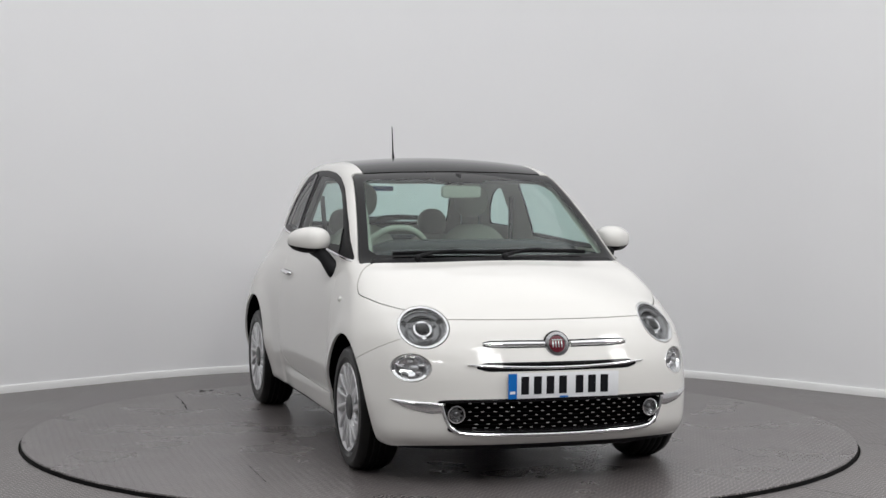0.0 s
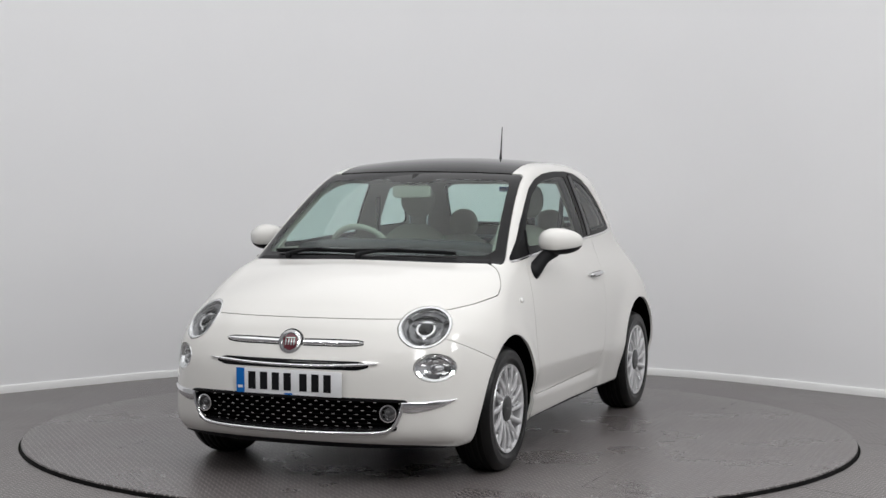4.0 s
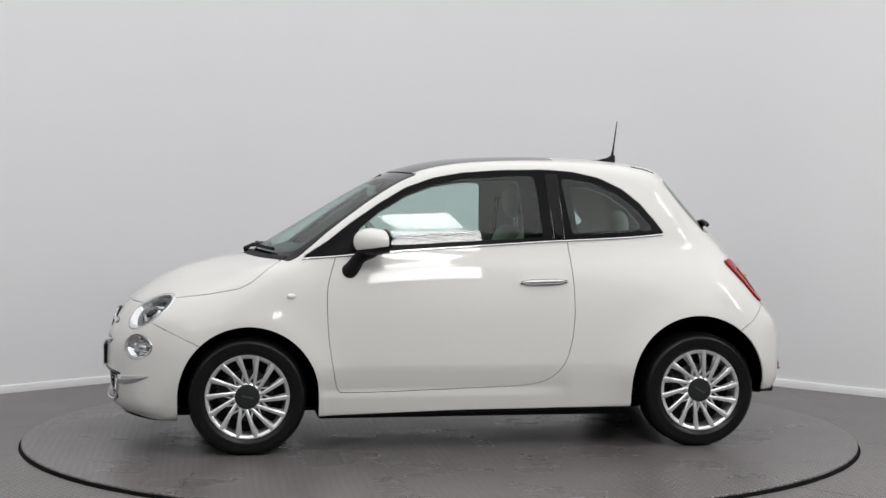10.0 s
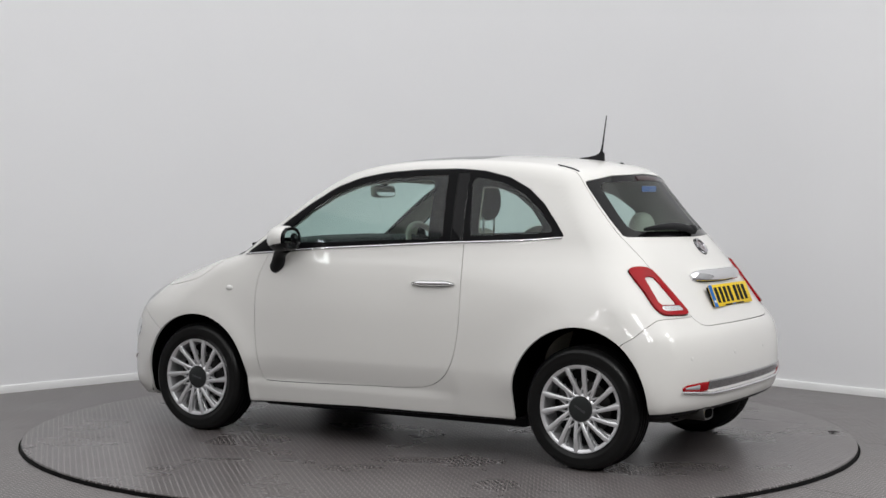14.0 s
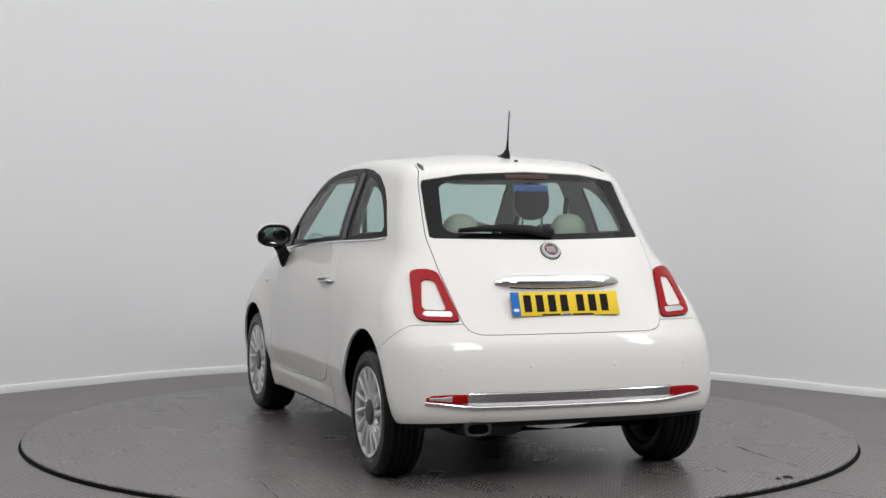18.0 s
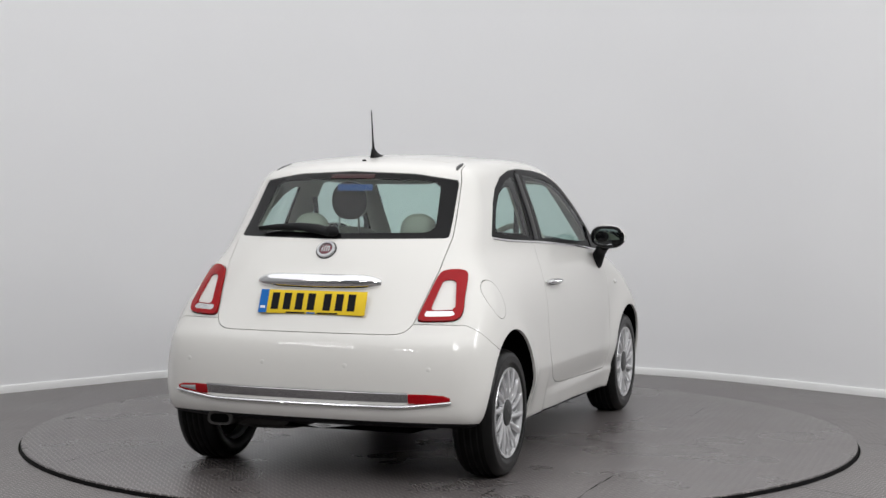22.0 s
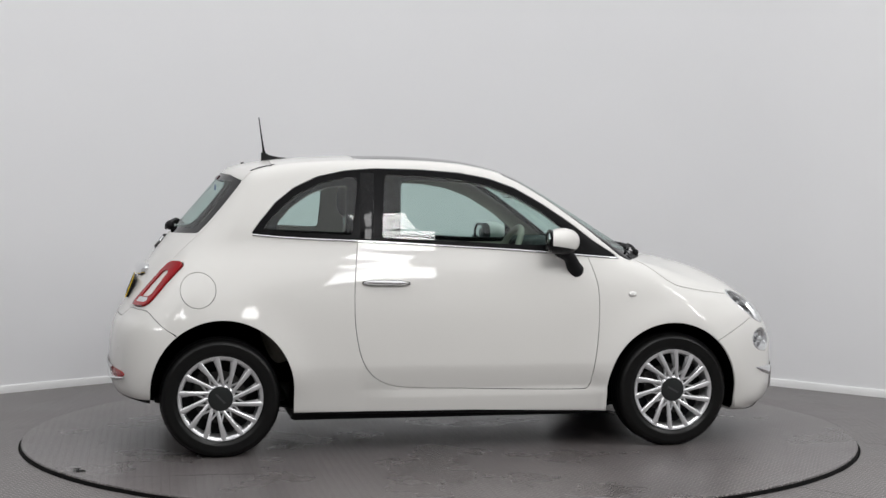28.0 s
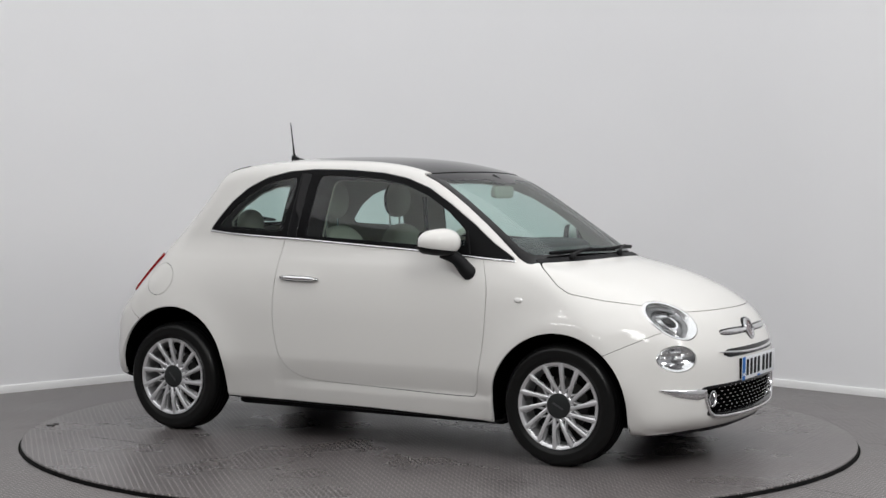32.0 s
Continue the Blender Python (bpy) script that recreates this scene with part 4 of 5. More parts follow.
    badge(p, normal_at(p) * 0.6 + Vector((0.4, 0, 0)), 0.057)
    plate((1.874, 0.011, 0.456), (1, 0, -0.02), PLATE_WHITE)
    bm = bmesh.new()
    box(bm, 1.864, 0.011, 0.456, 0.018, 0.50, 0.10, 0.004)
    part("plate_mount", bm, BLACK_PLASTIC, car)


def badge(p, n, r):
    m = frame_at(Vector(p), n)
    b = part("badge", dish([(r * 0.64, 0.006), (r * 0.72, 0.013), (r * 0.93, 0.012), (r, 0.004), (r, -0.02)], m), DIM_CHROME, car, "round chrome badge with a dark red field")
    # black disc added as a dark outline, to part the bright ring from the paint
    sub("badge_outline", dish([(r * 0.9, 0.003), (r * 1.07, 0.002), (r * 1.09, -0.02)], m), BLACK_GLOSS, b)
    sub("badge_field", dish([(0.0005, 0.0095), (r * 0.5, 0.009), (r * 0.68, 0.007)], m), BADGE_RED, b)
    for k in range(4):
        bm = bmesh.new()
        box(bm, r * (-0.36 + 0.24 * k), -0.05 * r, 0.010, r * 0.10, r * 0.50, 0.002, 0.0006)
        sub("badge_bar", turn(bm, m), PALE_GREY, b)
    bm = bmesh.new()
    box(bm, 0, r * 0.30, 0.010, r * 0.84, r * 0.07, 0.002)
    sub("badge_bar", turn(bm, m), PALE_GREY, b)


def plate(p, n, mat):
    """A number plate with its band and plain bars for the writing."""
    m = frame_at(Vector(p), n)
    bm = bmesh.new()
    box(bm, 0, 0, 0, 0.520, 0.111, 0.004, 0.0012)
    pl = part("number_plate", turn(bm, m), mat, car, "white number plate with a blue end band" if mat is PLATE_WHITE else "yellow number plate with a blue end band")
    bm = bmesh.new()
    box(bm, -0.240, 0, 0.0028, 0.040, 0.110, 0.002)
    sub("plate_band", turn(bm, m), PLATE_BLUE, pl)
    bm = bmesh.new()
    box(bm, -0.240, -0.028, 0.0042, 0.024, 0.012, 0.001)
    sub("band_mark", turn(bm, m), PLATE_WHITE, pl)
    x = -0.200
    for k in range(7):
        bm = bmesh.new()
        w = 0.036
        box(bm, x + w / 2, 0.002, 0.0026, w, 0.078, 0.0016)
        sub("plate_bar", turn(bm, m), INK, pl)
        x += w + (0.042 if k == 3 else 0.023)
    for x0, x1, mt in ((-0.12, -0.03, PLATE_WHITE if mat is PLATE_WHITE else INK), (-0.02, 0.02, PLATE_BLUE), (0.03, 0.13, PLATE_WHITE if mat is PLATE_WHITE else INK)):
        bm = bmesh.new()
        box(bm, (x0 + x1) / 2, -0.051, 0.0026, x1 - x0, 0.007, 0.0012)
        sub("dealer_bar", turn(bm, m), mt, pl)


# ------------------------------------------------------------------ tail
def build_rear():
    for s in (1, -1):
        inner = [(0.557, 0.893), (0.566, 0.902), (0.602, 0.902), (0.611, 0.893), (0.636, 0.785), (0.628, 0.775), (0.546, 0.772), (0.538, 0.780)]
        core, ring = LAMPS["tail", s].cut(end_poly([(s * y, z) for y, z in inner][::s]))
        strip, ring = ring.cut(end_poly([(s * y, z) for y, z in ((0.516, 0.770), (0.634, 0.772), (0.642, 0.756), (0.634, 0.748), (0.516, 0.746))][::s]))
        lamp = ring.build("tail_lamp", RED_LENS, car, "red ring-shaped tail lamp with a body-coloured middle", 0.012, 0.012)
        core.build("lamp_core", WHITE, lamp, "white painted middle", 0.012, 0.004)
        strip.build("reverse_strip", LAMP_CHROME, lamp, "clear reversing strip", 0.01, 0.010)
    ys = np.linspace(-0.485, 0.485, 50)
    # the band's darker chrome stands in for the dark floor it would mirror
    part("rear_chrome", moulding([tail_at(y, 0.398) for y in ys], 0.031, 0.004, flat=1, normals=[(normal_at(tail_at(y, 0.402)) + Vector((0, 0, -0.32))).normalized() for y in ys]), DIM_CHROME, car, "polished chrome band across the rear bumper")
    ys = np.linspace(-0.665, 0.665, 60)
    part("rear_chrome_lip", moulding([tail_at(y, 0.366 + 0.10 * max(0, abs(y) - 0.45)) for y in ys], 0.008, 0.014), CHROME, car, "chrome lip under the bumper band")
    for s in (1, -1):
        ys = np.linspace(0.488, 0.662, 14)
        hw = np.interp(ys, [0.488, 0.56, 0.635, 0.662], [0.021, 0.021, 0.016, 0.006])
        r = part("reflector", moulding([tail_at(s * y, 0.402) for y in ys], list(hw), 0.006, flat=1), RED_LENS, car, "red bumper reflector")
        if s > 0:
            sub("fog_window", moulding([tail_at(y, 0.403) for y in np.linspace(0.555, 0.648, 8)], list(np.linspace(0.016, 0.007, 8)), 0.008), PALE_GREY, r, "clear lamp window")
    # grab bar over the plate
    ys = np.linspace(-0.297, 0.303, 40)
    hw = [0.013 + 0.025 * (1 - (abs((y - 0.003) / 0.302)) ** 8) for y in ys]
    pr = [0.012 + 0.026 * (1 - (abs((y - 0.003) / 0.302)) ** 8) for y in ys]
    part("tailgate_handle", moulding([tail_at(y, 0.891) for y in ys], hw, pr), CHROME, car, "wide domed chrome tailgate handle")
    plate((-1.590, 0.000, 0.803), (-1, 0, 0.40), PLATE_YELLOW)
    bm = bmesh.new()
    box(bm, 0, 0, 0, 0.50, 0.10, 0.018, 0.004)
    part("plate_mount", turn(bm, frame_at(Vector((-1.583, 0.0, 0.799)), (-1, 0, 0.40))), BLACK_PLASTIC, car)
    p = tail_at(0.004, 1.032)
    badge(p, normal_at(p), 0.046)
    for y, z in ((0.598, 0.536), (0.20, 0.540), (-0.20, 0.538), (-0.573, 0.530)):
        p = tail_at(y, z)
        part("parking_sensor", dish([(0.0005, 0.0008), (0.009, 0.0008), (0.0105, 0.0), (0.011, -0.01)], frame_at(p, normal_at(p)), 20), WHITE, car)
    # wiper over the rear window
    p = tail_at(0.0, 1.105)
    n = normal_at(p)
    w = part("rear_wiper", turn(blob((0, 0, 0.018), (0.035, 0.024, 0.024), 2.4, 16, 10), frame_at(p, n)), BLACK_PLASTIC, car, "black rear wiper")
    arm = [tail_at(y, z) + normal_at(tail_at(y, z)) * 0.022 for y, z in ((0.0, 1.098), (0.08, 1.114), (0.18, 1.122), (0.30, 1.117), (0.40, 1.108))]
    sub("wiper_arm", moulding(arm, [0.022, 0.024, 0.020, 0.014, 0.006], 0.014, normals=[n] * 5), BLACK_PLASTIC, w)
    # high stop lamp, washer jet and edge wedges of the spoiler
    part("stop_lamp", moulding([tail_at(y, 1.372) for y in np.linspace(-0.11, 0.11, 10)], 0.013, 0.002), material("stop_red", (0.035, 0.006, 0.007), rough=0.2), car, "dark red high stop lamp")
    p = top_at(-1.0, 0.0)
    part("washer_jet", dish([(0.0005, 0.008), (0.008, 0.006), (0.011, 0.0), (0.011, -0.01)], frame_at(p, normal_at(p)), 16), BLACK_PLASTIC, car)
    for s in (1, -1):
        q = [top_at(x, s * y) for x, y in ((-0.865, 0.455), (-0.90, 0.458), (-0.94, 0.462), (-0.985, 0.468))]
        part("spoiler_wedge", moulding(q, [0.004, 0.010, 0.012, 0.005], 0.004), BLACK_GLOSS, car)
    # exhaust
    m = frame_at(Vector((-1.645, 0.435, 0.268)), (-1, 0, 0))
    bm = bmesh.new()
    rings = []
    for z, k in ((-0.22, 1.0), (0.0, 1.0), (0.005, 0.93), (0.003, 0.70)):
        rings.append([bm.verts.new((0.064 * k * math.copysign(abs(math.cos(a)) ** 0.5, math.cos(a)), 0.032 * k * math.copysign(abs(math.sin(a)) ** 0.7, math.sin(a)), z)) for a in (2 * math.pi * i / 28 for i in range(28))])
    for a, b in zip(rings, rings[1:]):
        for i in range(28):
            bm.faces.new((a[i], a[(i + 1) % 28], b[(i + 1) % 28], b[i]))
    tip = part("exhaust_tip", turn(bm, m), DARK_METAL, car, "oval exhaust tip")
    # flat black face across the mouth, painting the shade inside the pipe
    bm = bmesh.new()
    bm.faces.new([bm.verts.new((0.047 * math.copysign(abs(math.cos(a)) ** 0.5, math.cos(a)), 0.020 * math.copysign(abs(math.sin(a)) ** 0.7, math.sin(a)), 0.0045)) for a in (2 * math.pi * i / 28 for i in range(28))])
    sub("bore_shade", turn(bm, m), LINER, tip, "flat black face for the shade inside the bore")
    part("silencer", blob((-1.28, 0.30, 0.27), (0.24, 0.20, 0.075), 3.5), DARK_METAL, car)
    part("rear_valance", moulding([tail_at(y, 0.287) + Vector((0.05, 0, -0.01)) for y in np.linspace(-0.52, 0.52, 30)], 0.02, 0.01), BLACK_PLASTIC, car)


# ------------------------------------------------------------------ sides, roof and glass trim
def build_sides():
    for s in (1, -1):
        belt = spline([(0.878, 0.962), (0.71, 0.975), (0.35, 1.004), (0.07, 1.021), (-0.33, 1.045), (-0.46, 1.051), (-0.79, 1.066), (-0.985, 1.082)], 50)
        part("belt_strip", moulding([side_at(x, z, s) for x, z in belt], 0.0065, 0.007), CHROME, car, "thin chrome strip along the belt line")
        # door handle
        h = np.linspace(-0.216, -0.454, 22)
        pr = [0.006 + 0.024 * min(1.0, 9 * min((x + 0.454), (-0.216 - x)) / 0.238) for x in h]
        pts = [side_at(x, 0.845 + 0.02 * (-0.33 - x), s) for x in h]
        hd = part("door_handle", moulding(pts, [0.005 + 0.0095 * min(1.0, 5 * min((x + 0.454), (-0.216 - x)) / 0.238) for x in h], pr, -0.012), CHROME, car, "chrome bar door handle")
        c = side_at(-0.335, 0.838, s)
        sub("handle_cup", dish([(0.0005, -0.006), (0.03, -0.004), (0.05, 0.0012), (0.056, 0.0008)], frame_at(c, normal_at(c)) @ Matrix.Diagonal((1.15, 0.62, 1, 1))), WHITE, hd)
        if s < 0:
            sub("key_lock", dish([(0.0005, 0.004), (0.010, 0.004), (0.012, 0.0)], frame_at(pts[19] + normal_at(pts[19]) * 0.016, normal_at(pts[19])), 16), LAMP_GREY, hd)
        # side repeater
        c = side_at(0.934, 0.782, s)
        part("side_repeater", turn(blob((0, 0, 0.002), (0.022, 0.013, 0.009), 2.2, 18, 10), frame_at(c, normal_at(c))), AMBER, car, "clear oval side repeater")
        # pillar trims: divider of the front quarter and the edge of the door frame
        part("quarter_bar", moulding([side_at(0.632 - 0.03 * k / 6, 0.99 + 0.12 * k / 6, s) for k in range(7)], 0.008, 0.004), BLACK_TRIM, car)
        part("pillar_trim", moulding([side_at(-0.395 - 0.02 * k / 8 - 0.012, 1.062 + 0.33 * (8 - k) / 8, s) for k in range(9)], 0.034, 0.003, flat=1), BLACK_GLOSS, car, "gloss black pillar trim")
        part("door_seam", moulding([side_at(-0.437 - 0.03 * k / 8 + 0.028, 1.062 + 0.345 * (8 - k) / 8, s) for k in range(9)], 0.003, 0.002), GAP, car)
        # sill flange
        part("sill_flange", moulding([side_at(x, 0.228, s) + Vector((0, -s * 0.12, -0.01)) for x in np.linspace(-0.75, 0.72, 30)], 0.018, 0.006, normals=[Vector((0, s, 0))] * 30), BLACK_PLASTIC, car)
        build_mirror(s)
    # pale flange that shows under the rear part of one sill
    strip = [side_at(x, 0.215, -1) + Vector((0, 0.035, -0.012)) for x in np.linspace(-0.60, -0.16, 16)]
    part("sill_strip", moulding(strip, 0.006, 0.003, normals=[Vector((0, -1, 0))] * 16), LAMP_GREY, car, "bare metal flange under the sill")
    # antenna
    b = top_at(-0.87, 0)
    bm = bmesh.new()
    prof = [(-0.765, 0.006, 0.003), (-0.81, 0.013, 0.010), (-0.855, 0.018, 0.024), (-0.885, 0.017, 0.044), (-0.90, 0.012, 0.042)]
    rows = []
    for x, w, h in prof:
        z = top_at(x, 0).z
        rows.append([bm.verts.new(v) for v in ((x, -w, z - 0.004), (x, -w * 0.45, z + h), (x, w * 0.45, z + h), (x, w, z - 0.004))])
    for a, c in zip(rows, rows[1:]):
        for k in range(3):
            bm.faces.new((a[k], a[k + 1], c[k + 1], c[k]))
    bm.faces.new(rows[0])
    bm.faces.new(rows[-1][::-1])
    ant = part("antenna", bm, BLACK_PLASTIC, car, "black roof antenna with a raked mast")
    sub("mast", tube([(-0.884, 0, b.z + 0.03), (-0.893, 0, b.z + 0.09), (-0.912, 0, 1.694)], [0.0075, 0.0045, 0.0026], 8), BLACK_PLASTIC, ant)
    sub("collar", tube([(-0.882, 0, b.z + 0.025), (-0.889, 0, b.z + 0.06)], [0.010, 0.006], 8), BLACK_PLASTIC, ant)
    # wipers at the foot of the windscreen
    cowl = [Vector((1.150 - 0.44 * y * y, y, top_at(1.152 - 0.44 * y * y, y).z)) for y in np.linspace(-0.62, 0.62, 40)]
    part("cowl_grille", moulding([c + Vector((-0.02, 0, 0.004)) for c in cowl], 0.03, 0.006), BLACK_PLASTIC, car, "black cowl grille")
    for y0, y1, lift in ((-0.52, 0.02, 0.0), (-0.10, 0.46, 0.004)):
        pts = []
        for k in range(12):
            y = y0 + (y1 - y0) * k / 11
            x = 1.095 - 0.44 * y * y - 0.010 * math.sin(math.pi * k / 11)
            q = top_at(x, y)
            pts.append(q + normal_at(q) * (0.016 + lift))
        w = part("wiper", moulding(pts, 0.006, 0.008, 0.010), BLACK_PLASTIC, car, "black windscreen wiper")
        foot = top_at(1.135 - 0.44 * (y0 + 0.10) ** 2, y0 + 0.10)
        mid = pts[6] + normal_at(pts[6]) * 0.010
        sub("wiper_arm", tube([foot + Vector((0, 0, 0.02)), (foot + mid) / 2 + Vector((0, 0, 0.016)), mid], [0.011, 0.008, 0.005], 8), BLACK_PLASTIC, w)
        sub("wiper_pivot", turn(blob((0, 0, 0.012), (0.016, 0.016, 0.018), 2.4, 12, 8), frame_at(foot, (0.2, 0, 1))), BLACK_PLASTIC, w)


def build_mirror(s):
    c = Vector((0.545, s * 0.832, 1.054))
    bm = blob((0, 0, 0), (0.090, 0.104, 0.066), 2.2, 32, 20)
    for v in bm.verts:
        if v.co.x < -0.052:
            v.co.x = -0.052 - (v.co.x + 0.052) * -0.12
        v.co.z *= 1.0 - 0.10 * (v.co.y * s / 0.09) * (v.co.z > 0)
        v.co.x -= 0.05 * max(0.0, v.co.y * s / 0.09)
    white = bm.copy()
    bmesh.ops.bisect_plane(white, geom=white.verts[:] + white.edges[:] + white.faces[:], plane_co=(0, 0, -0.030), plane_no=(0.15, 0, 1), clear_inner=True)
    bmesh.ops.bisect_plane(white, geom=white.verts[:] + white.edges[:] + white.faces[:], plane_co=(-0.048, 0, 0), plane_no=(1, 0.25 * s, 0), clear_inner=True)
    bmesh.ops.bisect_plane(bm, geom=bm.verts[:] + bm.edges[:] + bm.faces[:], plane_co=(0, 0, -0.031), plane_no=(0.15, 0, 1), clear_outer=True)
    mir = part("door_mirror", turn(white, Matrix.Translation(c)), WHITE, car, "white door mirror on a black foot")
    sub("mirror_base", turn(bm, Matrix.Translation(c)), BLACK_PLASTIC, mir)
    q = side_at(0.615, 0.935, s)
    path = [q + Vector((0.055, -s * 0.02, -0.055)), q + Vector((0.022, s * 0.008, -0.022)), q + Vector((-0.02, s * 0.045, 0.04)), c + Vector((-0.01, -s * 0.025, -0.045))]
    sub("mirror_foot", tube(spline([tuple(p) for p in path], 14), list(np.interp(np.linspace(0, 1, 14), [0, 0.2, 0.6, 1], [0.018, 0.042, 0.032, 0.034])), 16), BLACK_PLASTIC, mir, "black mirror foot")
    m = frame_at(c + Vector((-0.068, s * 0.004, 0.0)), (-1, s * -0.12, 0.03))
    bez = [m @ Vector((0.082 * math.copysign(abs(math.cos(a)) ** 0.75, math.cos(a)), 0.052 * math.copysign(abs(math.sin(a)) ** 0.75, math.sin(a)), 0.0)) for a in (2 * math.pi * i / 36 for i in range(37))]
    sub("mirror_bezel", tube(bez, 0.009, 8, False), BLACK_GLOSS, mir)
    bm = bmesh.new()
    bm.faces.new([bm.verts.new(Vector(v) + m.to_3x3() @ Vector((0, 0, 0.001))) for v in bez[:-1]])
    sub("mirror_face", bm, MIRROR, mir, "mirror glass")
    bm = blob((0, 0, 0), (0.046, 0.094, 0.060), 2.3, 28, 16)
    sub("mirror_back", turn(bm, Matrix.Translation(c + Vector((-0.025, 0, -0.002)))), BLACK_GLOSS, mir)


# ------------------------------------------------------------------ cabin
def seat(y, x, parent, rear=False):
    st = part("rear_seat" if rear else "front_seat", blob((x + 0.30, y, 0.52), (0.27, 0.25, 0.10), 3.2, 28, 14), BEIGE, parent, "ivory leather seat with a round headrest")
    back = blob((0, 0, 0.0), (0.085, 0.25 if not rear else 0.27, 0.33), 2.9, 30, 20)
    for v in back.verts:
        v.co.y *= 1.0 - 0.22 * max(0.0, v.co.z / 0.33) ** 2
    sub("backrest", turn(back, pose(x + 0.03, y, 0.79 if not rear else 0.72, 0, -13, 0)), BEIGE, st)
    hx, hz, r = (x - 0.075, 1.252, 0.095) if not rear else (x - 0.085, 1.105, 0.085)
    head = blob((hx + 0.012, y, hz), (0.062, r * 1.06, r * 1.06), 2.3, 28, 18)
    rearhalf = head.copy()
    bmesh.ops.bisect_plane(head, geom=head.verts[:] + head.edges[:] + head.faces[:], plane_co=(hx, y, hz), plane_no=(1, 0, 0), clear_inner=True)
    bmesh.ops.bisect_plane(rearhalf, geom=rearhalf.verts[:] + rearhalf.edges[:] + rearhalf.faces[:], plane_co=(hx, y, hz), plane_no=(1, 0, 0), clear_outer=True)
    sub("headrest", head, BEIGE, st, "round ivory headrest")
    if not rear:
        sub("headrest_back", rearhalf, BROWN, st, "dark headrest back")
        for d in (-0.055, 0.055):
            sub("headrest_post", tube([(hx - 0.005, y + d, hz - 0.05), (hx - 0.002, y + d, hz - 0.19)], 0.006, 8), CHROME, st)
    else:
        sub("headrest_back", rearhalf, BEIGE, st)


def build_cabin():
    seat(0.335, -0.33, car)
    seat(-0.335, -0.33, car)
    seat(0.28, -0.92, car, True)
    seat(-0.28, -0.92, car, True)
    bm = bmesh.new()
    box(bm, 0.0, 0, 0.40, 1.5, 1.35, 0.04, 0.01)
    part("cabin_floor", bm, DASH, car)
    part("parcel_shelf", blob((-1.13, 0, 1.005), (0.19, 0.52, 0.025), 4), DASH, car, "dark parcel shelf")
    # dashboard
    part("dashboard", blob((0.765, 0, 0.885), (0.255, 0.625, 0.128), 5.0, 44, 22), DASH, car, "dark dashboard")
    part("dash_top", blob((0.655, 0, 0.985), (0.14, 0.555, 0.072), 3.6, 40, 18), DASH, car, "dark dashboard top")
    part("dash_fascia", blob((0.535, 0, 0.86), (0.035, 0.58, 0.075), 3.4, 36, 14), WHITE, car, "ivory painted dash fascia")
    part("instrument_pod", blob((0.52, -0.335, 0.985), (0.10, 0.14, 0.070), 2.6, 26, 16), DASH, car, "dark instrument binnacle")
    part("instrument_face", turn(blob((0, 0, 0), (0.012, 0.11, 0.07), 2.2, 24, 12), pose(0.425, -0.335, 0.985, 0, -20, 0)), INK, car)
    m = pose(0.36, -0.335, 0.955, 0, -62, 0)
    ring = [m @ Vector((0.178 * math.cos(a), 0.178 * math.sin(a), 0)) for a in (2 * math.pi * i / 48 for i in range(49))]
    wh = part("steering_wheel", tube(ring, 0.0165, 12, False), BEIGE, car, "ivory leather steering wheel")
    sub("wheel_boss", turn(blob((0, 0, -0.01), (0.068, 0.068, 0.03), 2.4, 24, 12), m), BEIGE, wh)
    for a in (90, -90, 180):
        c, q = math.cos(radians(a)), math.sin(radians(a))
        sub("wheel_spoke", turn(tube([(0.05 * c, 0.05 * q, -0.008), (0.17 * c, 0.17 * q, 0)], [0.018, 0.012], 8), m), DASH, wh)
    # rear-view mirror and visors
    rv = part("cabin_mirror", turn(blob((0, 0, 0), (0.018, 0.108, 0.034), 5.5, 30, 16), pose(0.462, -0.005, 1.300, 0, 4, 0)), BEIGE, car, "ivory rear-view mirror")
    sub("mirror_face", turn(blob((0, 0, 0), (0.003, 0.098, 0.028), 3.2, 26, 10), pose(0.443, -0.005, 1.299, 0, 4, 0)), MIRROR, rv)
    sub("mirror_stem", tube([(0.462, -0.005, 1.32), (0.455, -0.005, 1.345), (0.40, -0.005, 1.375)], [0.014, 0.020, 0.024], 10), DASH, rv)
    part("mirror_shroud", blob((0.33, 0, 1.375), (0.07, 0.12, 0.020), 2.6, 22, 12), DASH, car, "dark sensor shroud at the windscreen top")
    for s in (1, -1):
        part("sun_visor", turn(blob((0, 0, 0), (0.085, 0.18, 0.010), 3.6, 22, 10), pose(0.235, s * 0.28, 1.368, 0, 16, 0)), BEIGE, car, "ivory sun visor")
        # belts' upper anchors, inner door panels
        card = blob((0.14, s * 0.655, 0.76), (0.58, 0.03, 0.20), 4.5, 30, 12)
        part("door_card", card, BEIGE, car, "ivory door panel")
        part("seat_belt", tube([(-0.34, s * 0.565, 1.27), (-0.31, s * 0.55, 1.0), (-0.28, s * 0.55, 0.6)], 0.014, 8), BROWN, car)
    # sticker inside the rear window
    bm = bmesh.new()
    box(bm, -1.145, -0.015, 1.318, 0.003, 0.178, 0.030, 0.0008)
    part("window_sticker", bm, STICKER_BLUE, car, "blue paper strip inside the rear window")


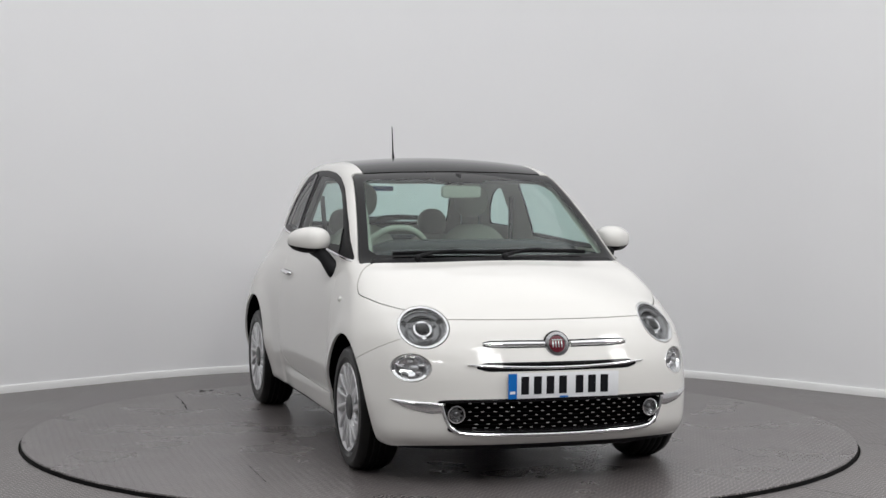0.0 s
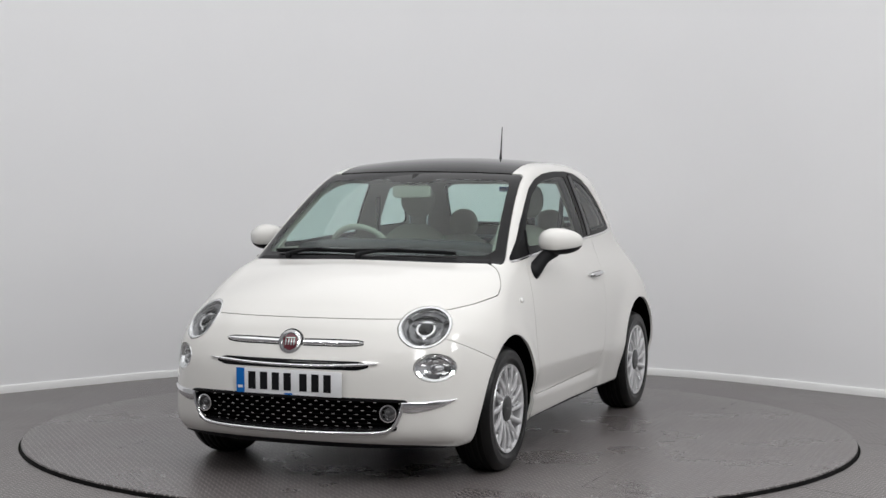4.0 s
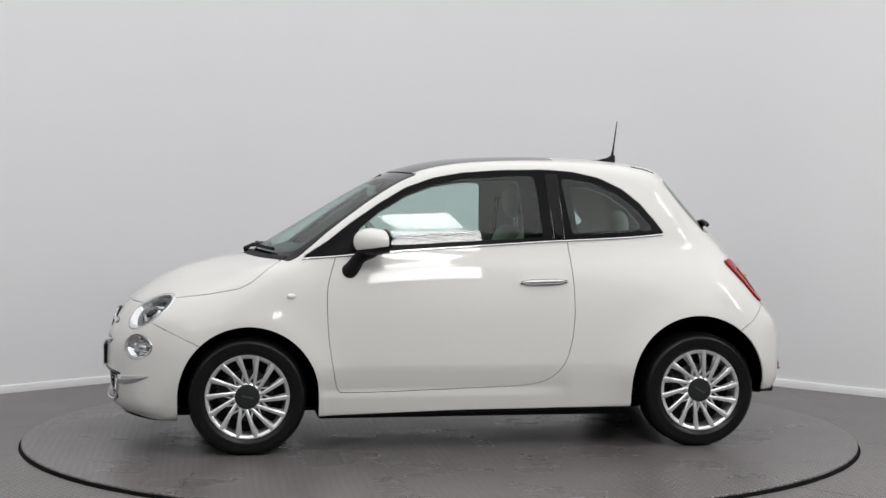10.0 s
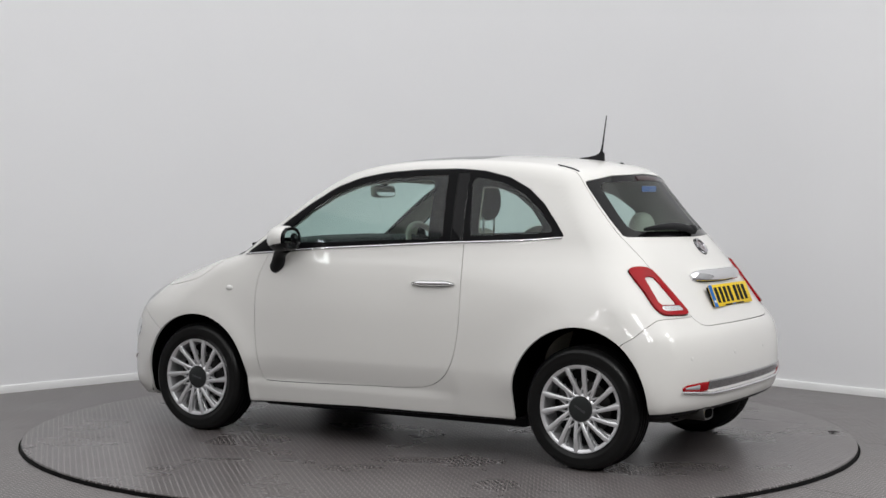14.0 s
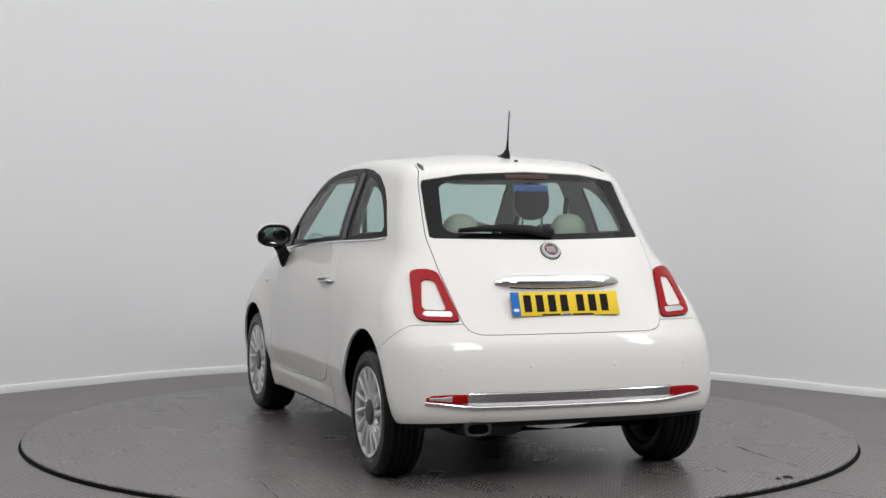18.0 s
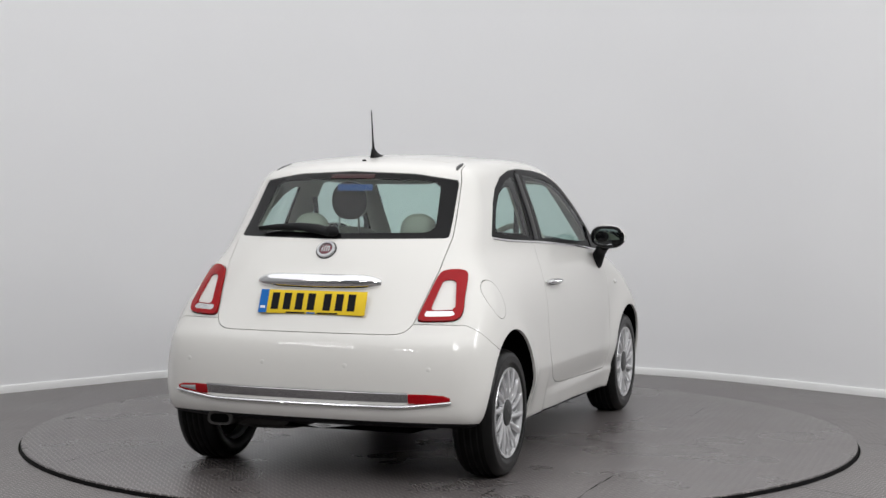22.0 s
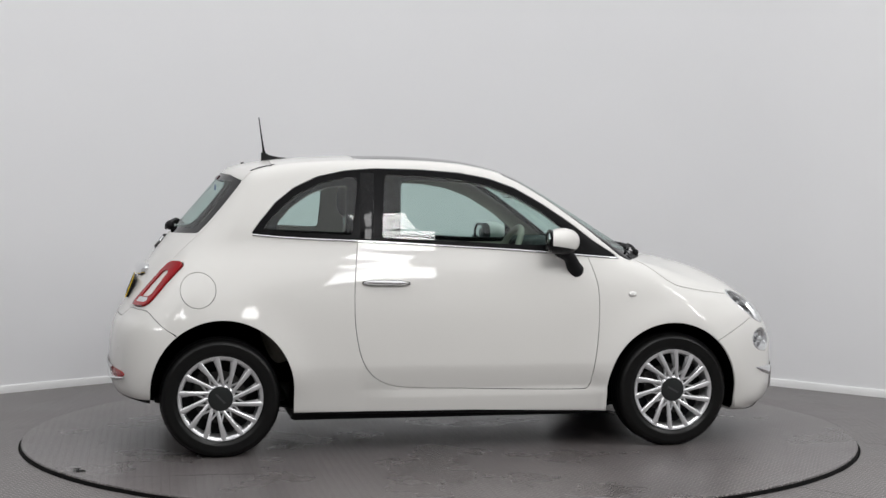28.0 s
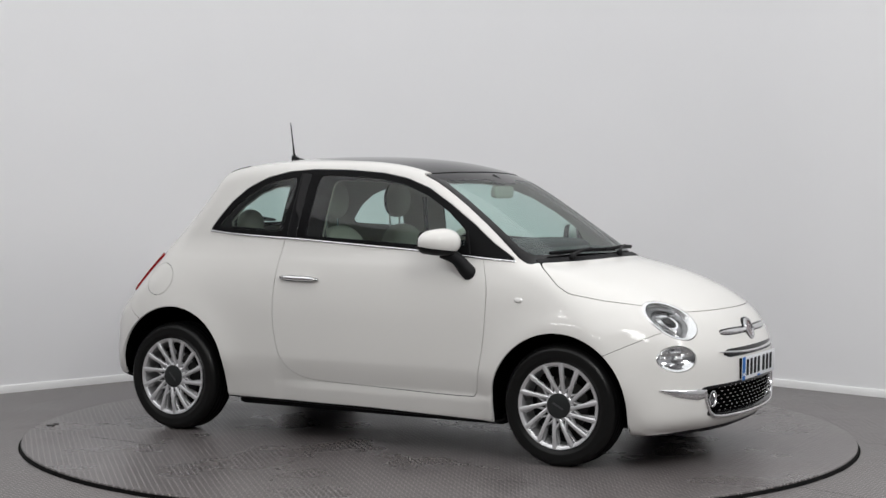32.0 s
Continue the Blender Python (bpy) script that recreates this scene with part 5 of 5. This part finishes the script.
# ------------------------------------------------------------------ wheels and arches
def spoke(angle, skew, r0, r1, w0, w1, y0, y1, depth):
    """One bar of the wheel from hub to rim, slightly twisted off the radius."""
    bm = bmesh.new()
    a0, a1 = radians(angle + skew), radians(angle)
    p0, p1 = Vector((r0 * math.cos(a0), 0, r0 * math.sin(a0))), Vector((r1 * math.cos(a1), 0, r1 * math.sin(a1)))
    d = (p1 - p0).normalized()
    side = Vector((-d.z, 0, d.x))
    rows = []
    for k in range(6):
        t = k / 5
        p = p0.lerp(p1, t)
        w = w0 + (w1 - w0) * t
        y = y0 + (y1 - y0) * t + 0.006 * math.sin(math.pi * t)
        rows.append([bm.verts.new(p + side * (w * q) + Vector((0, y + h, 0))) for q, h in ((-1, -depth), (-0.9, -0.003), (-0.45, 0.0), (0.45, 0.0), (0.9, -0.003), (1, -depth))])
    for a, b in zip(rows, rows[1:]):
        for k in range(5):
            bm.faces.new((a[k], a[k + 1], b[k + 1], b[k]))
        bm.faces.new((a[5], a[0], b[0], b[5]))
    bm.faces.new(rows[0])
    bm.faces.new(rows[-1][::-1])
    return bm


def build_wheels():
    first = None
    for x in (1.15, -1.15):
        for s in (1, -1):
            m = pose(x, s * 0.695, 0.29, 0, 0, 0 if s > 0 else 180) @ pose(0, 0, 0, 0, 17 * (x > 0) + 8 * s, 0)
            if first is None:
                bm, _ = revolve([(0.200, -0.080), (0.212, -0.090), (0.235, -0.097), (0.262, -0.096), (0.279, -0.084), (0.288, -0.066), (0.2905, -0.04), (0.2905, 0.04), (0.288, 0.066),
                                 (0.279, 0.084), (0.268, 0.092), (0.262, 0.0945), (0.258, 0.0935), (0.236, 0.096), (0.226, 0.0945), (0.223, 0.092), (0.212, 0.089), (0.200, 0.080)], 80)
                wheel = part("wheel", bm, TYRE_WALL, car, "silver multi-spoke alloy wheel with a black tyre")
                wheel.matrix_local = m
                wheel.name = "wheel"
                for dy in (-0.045, -0.015, 0.015, 0.045):
                    bm, _ = revolve([(0.2915, dy - 0.011), (0.293, dy - 0.009), (0.293, dy + 0.009), (0.2915, dy + 0.011)], 80)
                    sub("tread_band", bm, RUBBER, wheel)
                bm, _ = revolve([(0.2035, 0.082), (0.2075, 0.088), (0.206, 0.0925), (0.199, 0.0915), (0.190, 0.085), (0.185, 0.066), (0.187, -0.07), (0.20, -0.085)], 80)
                sub("rim", bm, ALLOY, wheel, "silver alloy rim")
                for k in range(14):
                    a = 360 * k / 14
                    sub("spoke", spoke(a, 20, 0.058, 0.204, 0.0082, 0.0132, 0.080, 0.0925, 0.014), ALLOY, wheel)
                    sub("spoke_flank", spoke(a - 4.2, 7.0, 0.120, 0.196, 0.0042, 0.0072, 0.066, 0.071, 0.018), ALLOY, wheel)
                    sub("spoke_web", spoke(a + 6.0, -21, 0.060, 0.142, 0.0052, 0.0046, 0.074, 0.080, 0.020), ALLOY, wheel)
                bm, _ = revolve([(0.075, 0.03), (0.075, 0.068), (0.068, 0.078), (0.060, 0.081)], 48)
                sub("hub", bm, ALLOY, wheel)
                sub("hub_cap", dish([(0.0005, 0.089), (0.045, 0.088), (0.058, 0.085), (0.062, 0.079), (0.062, 0.06)], Matrix.Rotation(radians(-90), 4, "X")), HUB_GREY, wheel, "dark grey hub cap")
                bm = bmesh.new()
                box(bm, 0, 0.0895, 0.0, 0.062, 0.001, 0.010, 0.0, pose(0, 0, 0, 0, -38, 0))
                sub("cap_mark", bm, LAMP_DARK, wheel)
                bm, _ = revolve([(0.0600, 0.02), (0.128, 0.02), (0.128, -0.004), (0.06, -0.004)], 48)
                sub("brake_disc", bm, DARK_METAL, wheel)
                sub("brake_caliper", turn(blob((0.105, 0.008, 0.05), (0.032, 0.03, 0.06), 3, 16, 10), Matrix.Identity(4)), DARK_METAL, wheel)
                bm, _ = revolve([(0.0005, -0.03), (0.19, -0.03), (0.19, -0.05)], 48)
                sub("back_plate", bm, BLACK_PLASTIC, wheel)
                first = wheel
            else:
                w = copy_thing(first, Matrix.Identity(4))
                w.parent = car
                w.matrix_local = m
    for cx, cz, r in ((1.145, 0.29, 0.352), (-1.14, 0.325, 0.354)):
        for s in (1, -1):
            bm = bmesh.new()
            rows = []
            prof = [(cx - r, cz - 0.10)] + [(cx - r * math.cos(math.pi * k / 28), cz + r * math.sin(math.pi * k / 28)) for k in range(29)] + [(cx + r, cz - 0.10)]
            for x, z in prof:
                y = min(side_at(x, max(z, 0.22), 1).y - 0.004, 0.81)
                rows.append((bm.verts.new((x, s * y, z)), bm.verts.new((x, s * 0.44, z))))
            for a, b in zip(rows, rows[1:]):
                bm.faces.new((a[0], b[0], b[1], a[1]))
            bm.faces.new([q[1] for q in (rows if cx > 0 else rows[1:-1])])
            part("arch_liner", bm, LINER, car, "black wheel arch liner")
    for x in (1.15, -1.15):
        part("axle", tube([(x, -0.62, 0.29), (x, 0.62, 0.29)], 0.03, 10), DARK_METAL, car)
    bm = bmesh.new()
    box(bm, 0.0, 0.0, 0.185, 1.60, 1.30, 0.06, 0.02)
    # end boxes added to block light and deepen the shade under the car
    box(bm, -1.14, 0.0, 0.265, 0.66, 1.10, 0.05, 0.02)
    box(bm, 1.33, 0.0, 0.195, 0.62, 1.10, 0.05, 0.02)
    part("floor_pan", bm, BLACK_PLASTIC, car)


build_front()
build_rear()
build_sides()
build_cabin()
build_wheels()


def motions():
    """The table turns steadily and carries the car with it."""
    rows_table, rows_car = [], []
    for i in range(65):
        t = i * 0.5
        a = -72.636 - 9.8833 * t
        c, s = math.cos(radians(a)), math.sin(radians(a))
        rows_table.append((t, pose(0, 0, 0, 0, 0, a)))
        rows_car.append((t, pose(c * -0.080 + s * 0.002, s * -0.080 - c * 0.002, 0.0, 0, 0, a)))
    walk(turntable, rows_table)
    walk(car, rows_car)


motions()
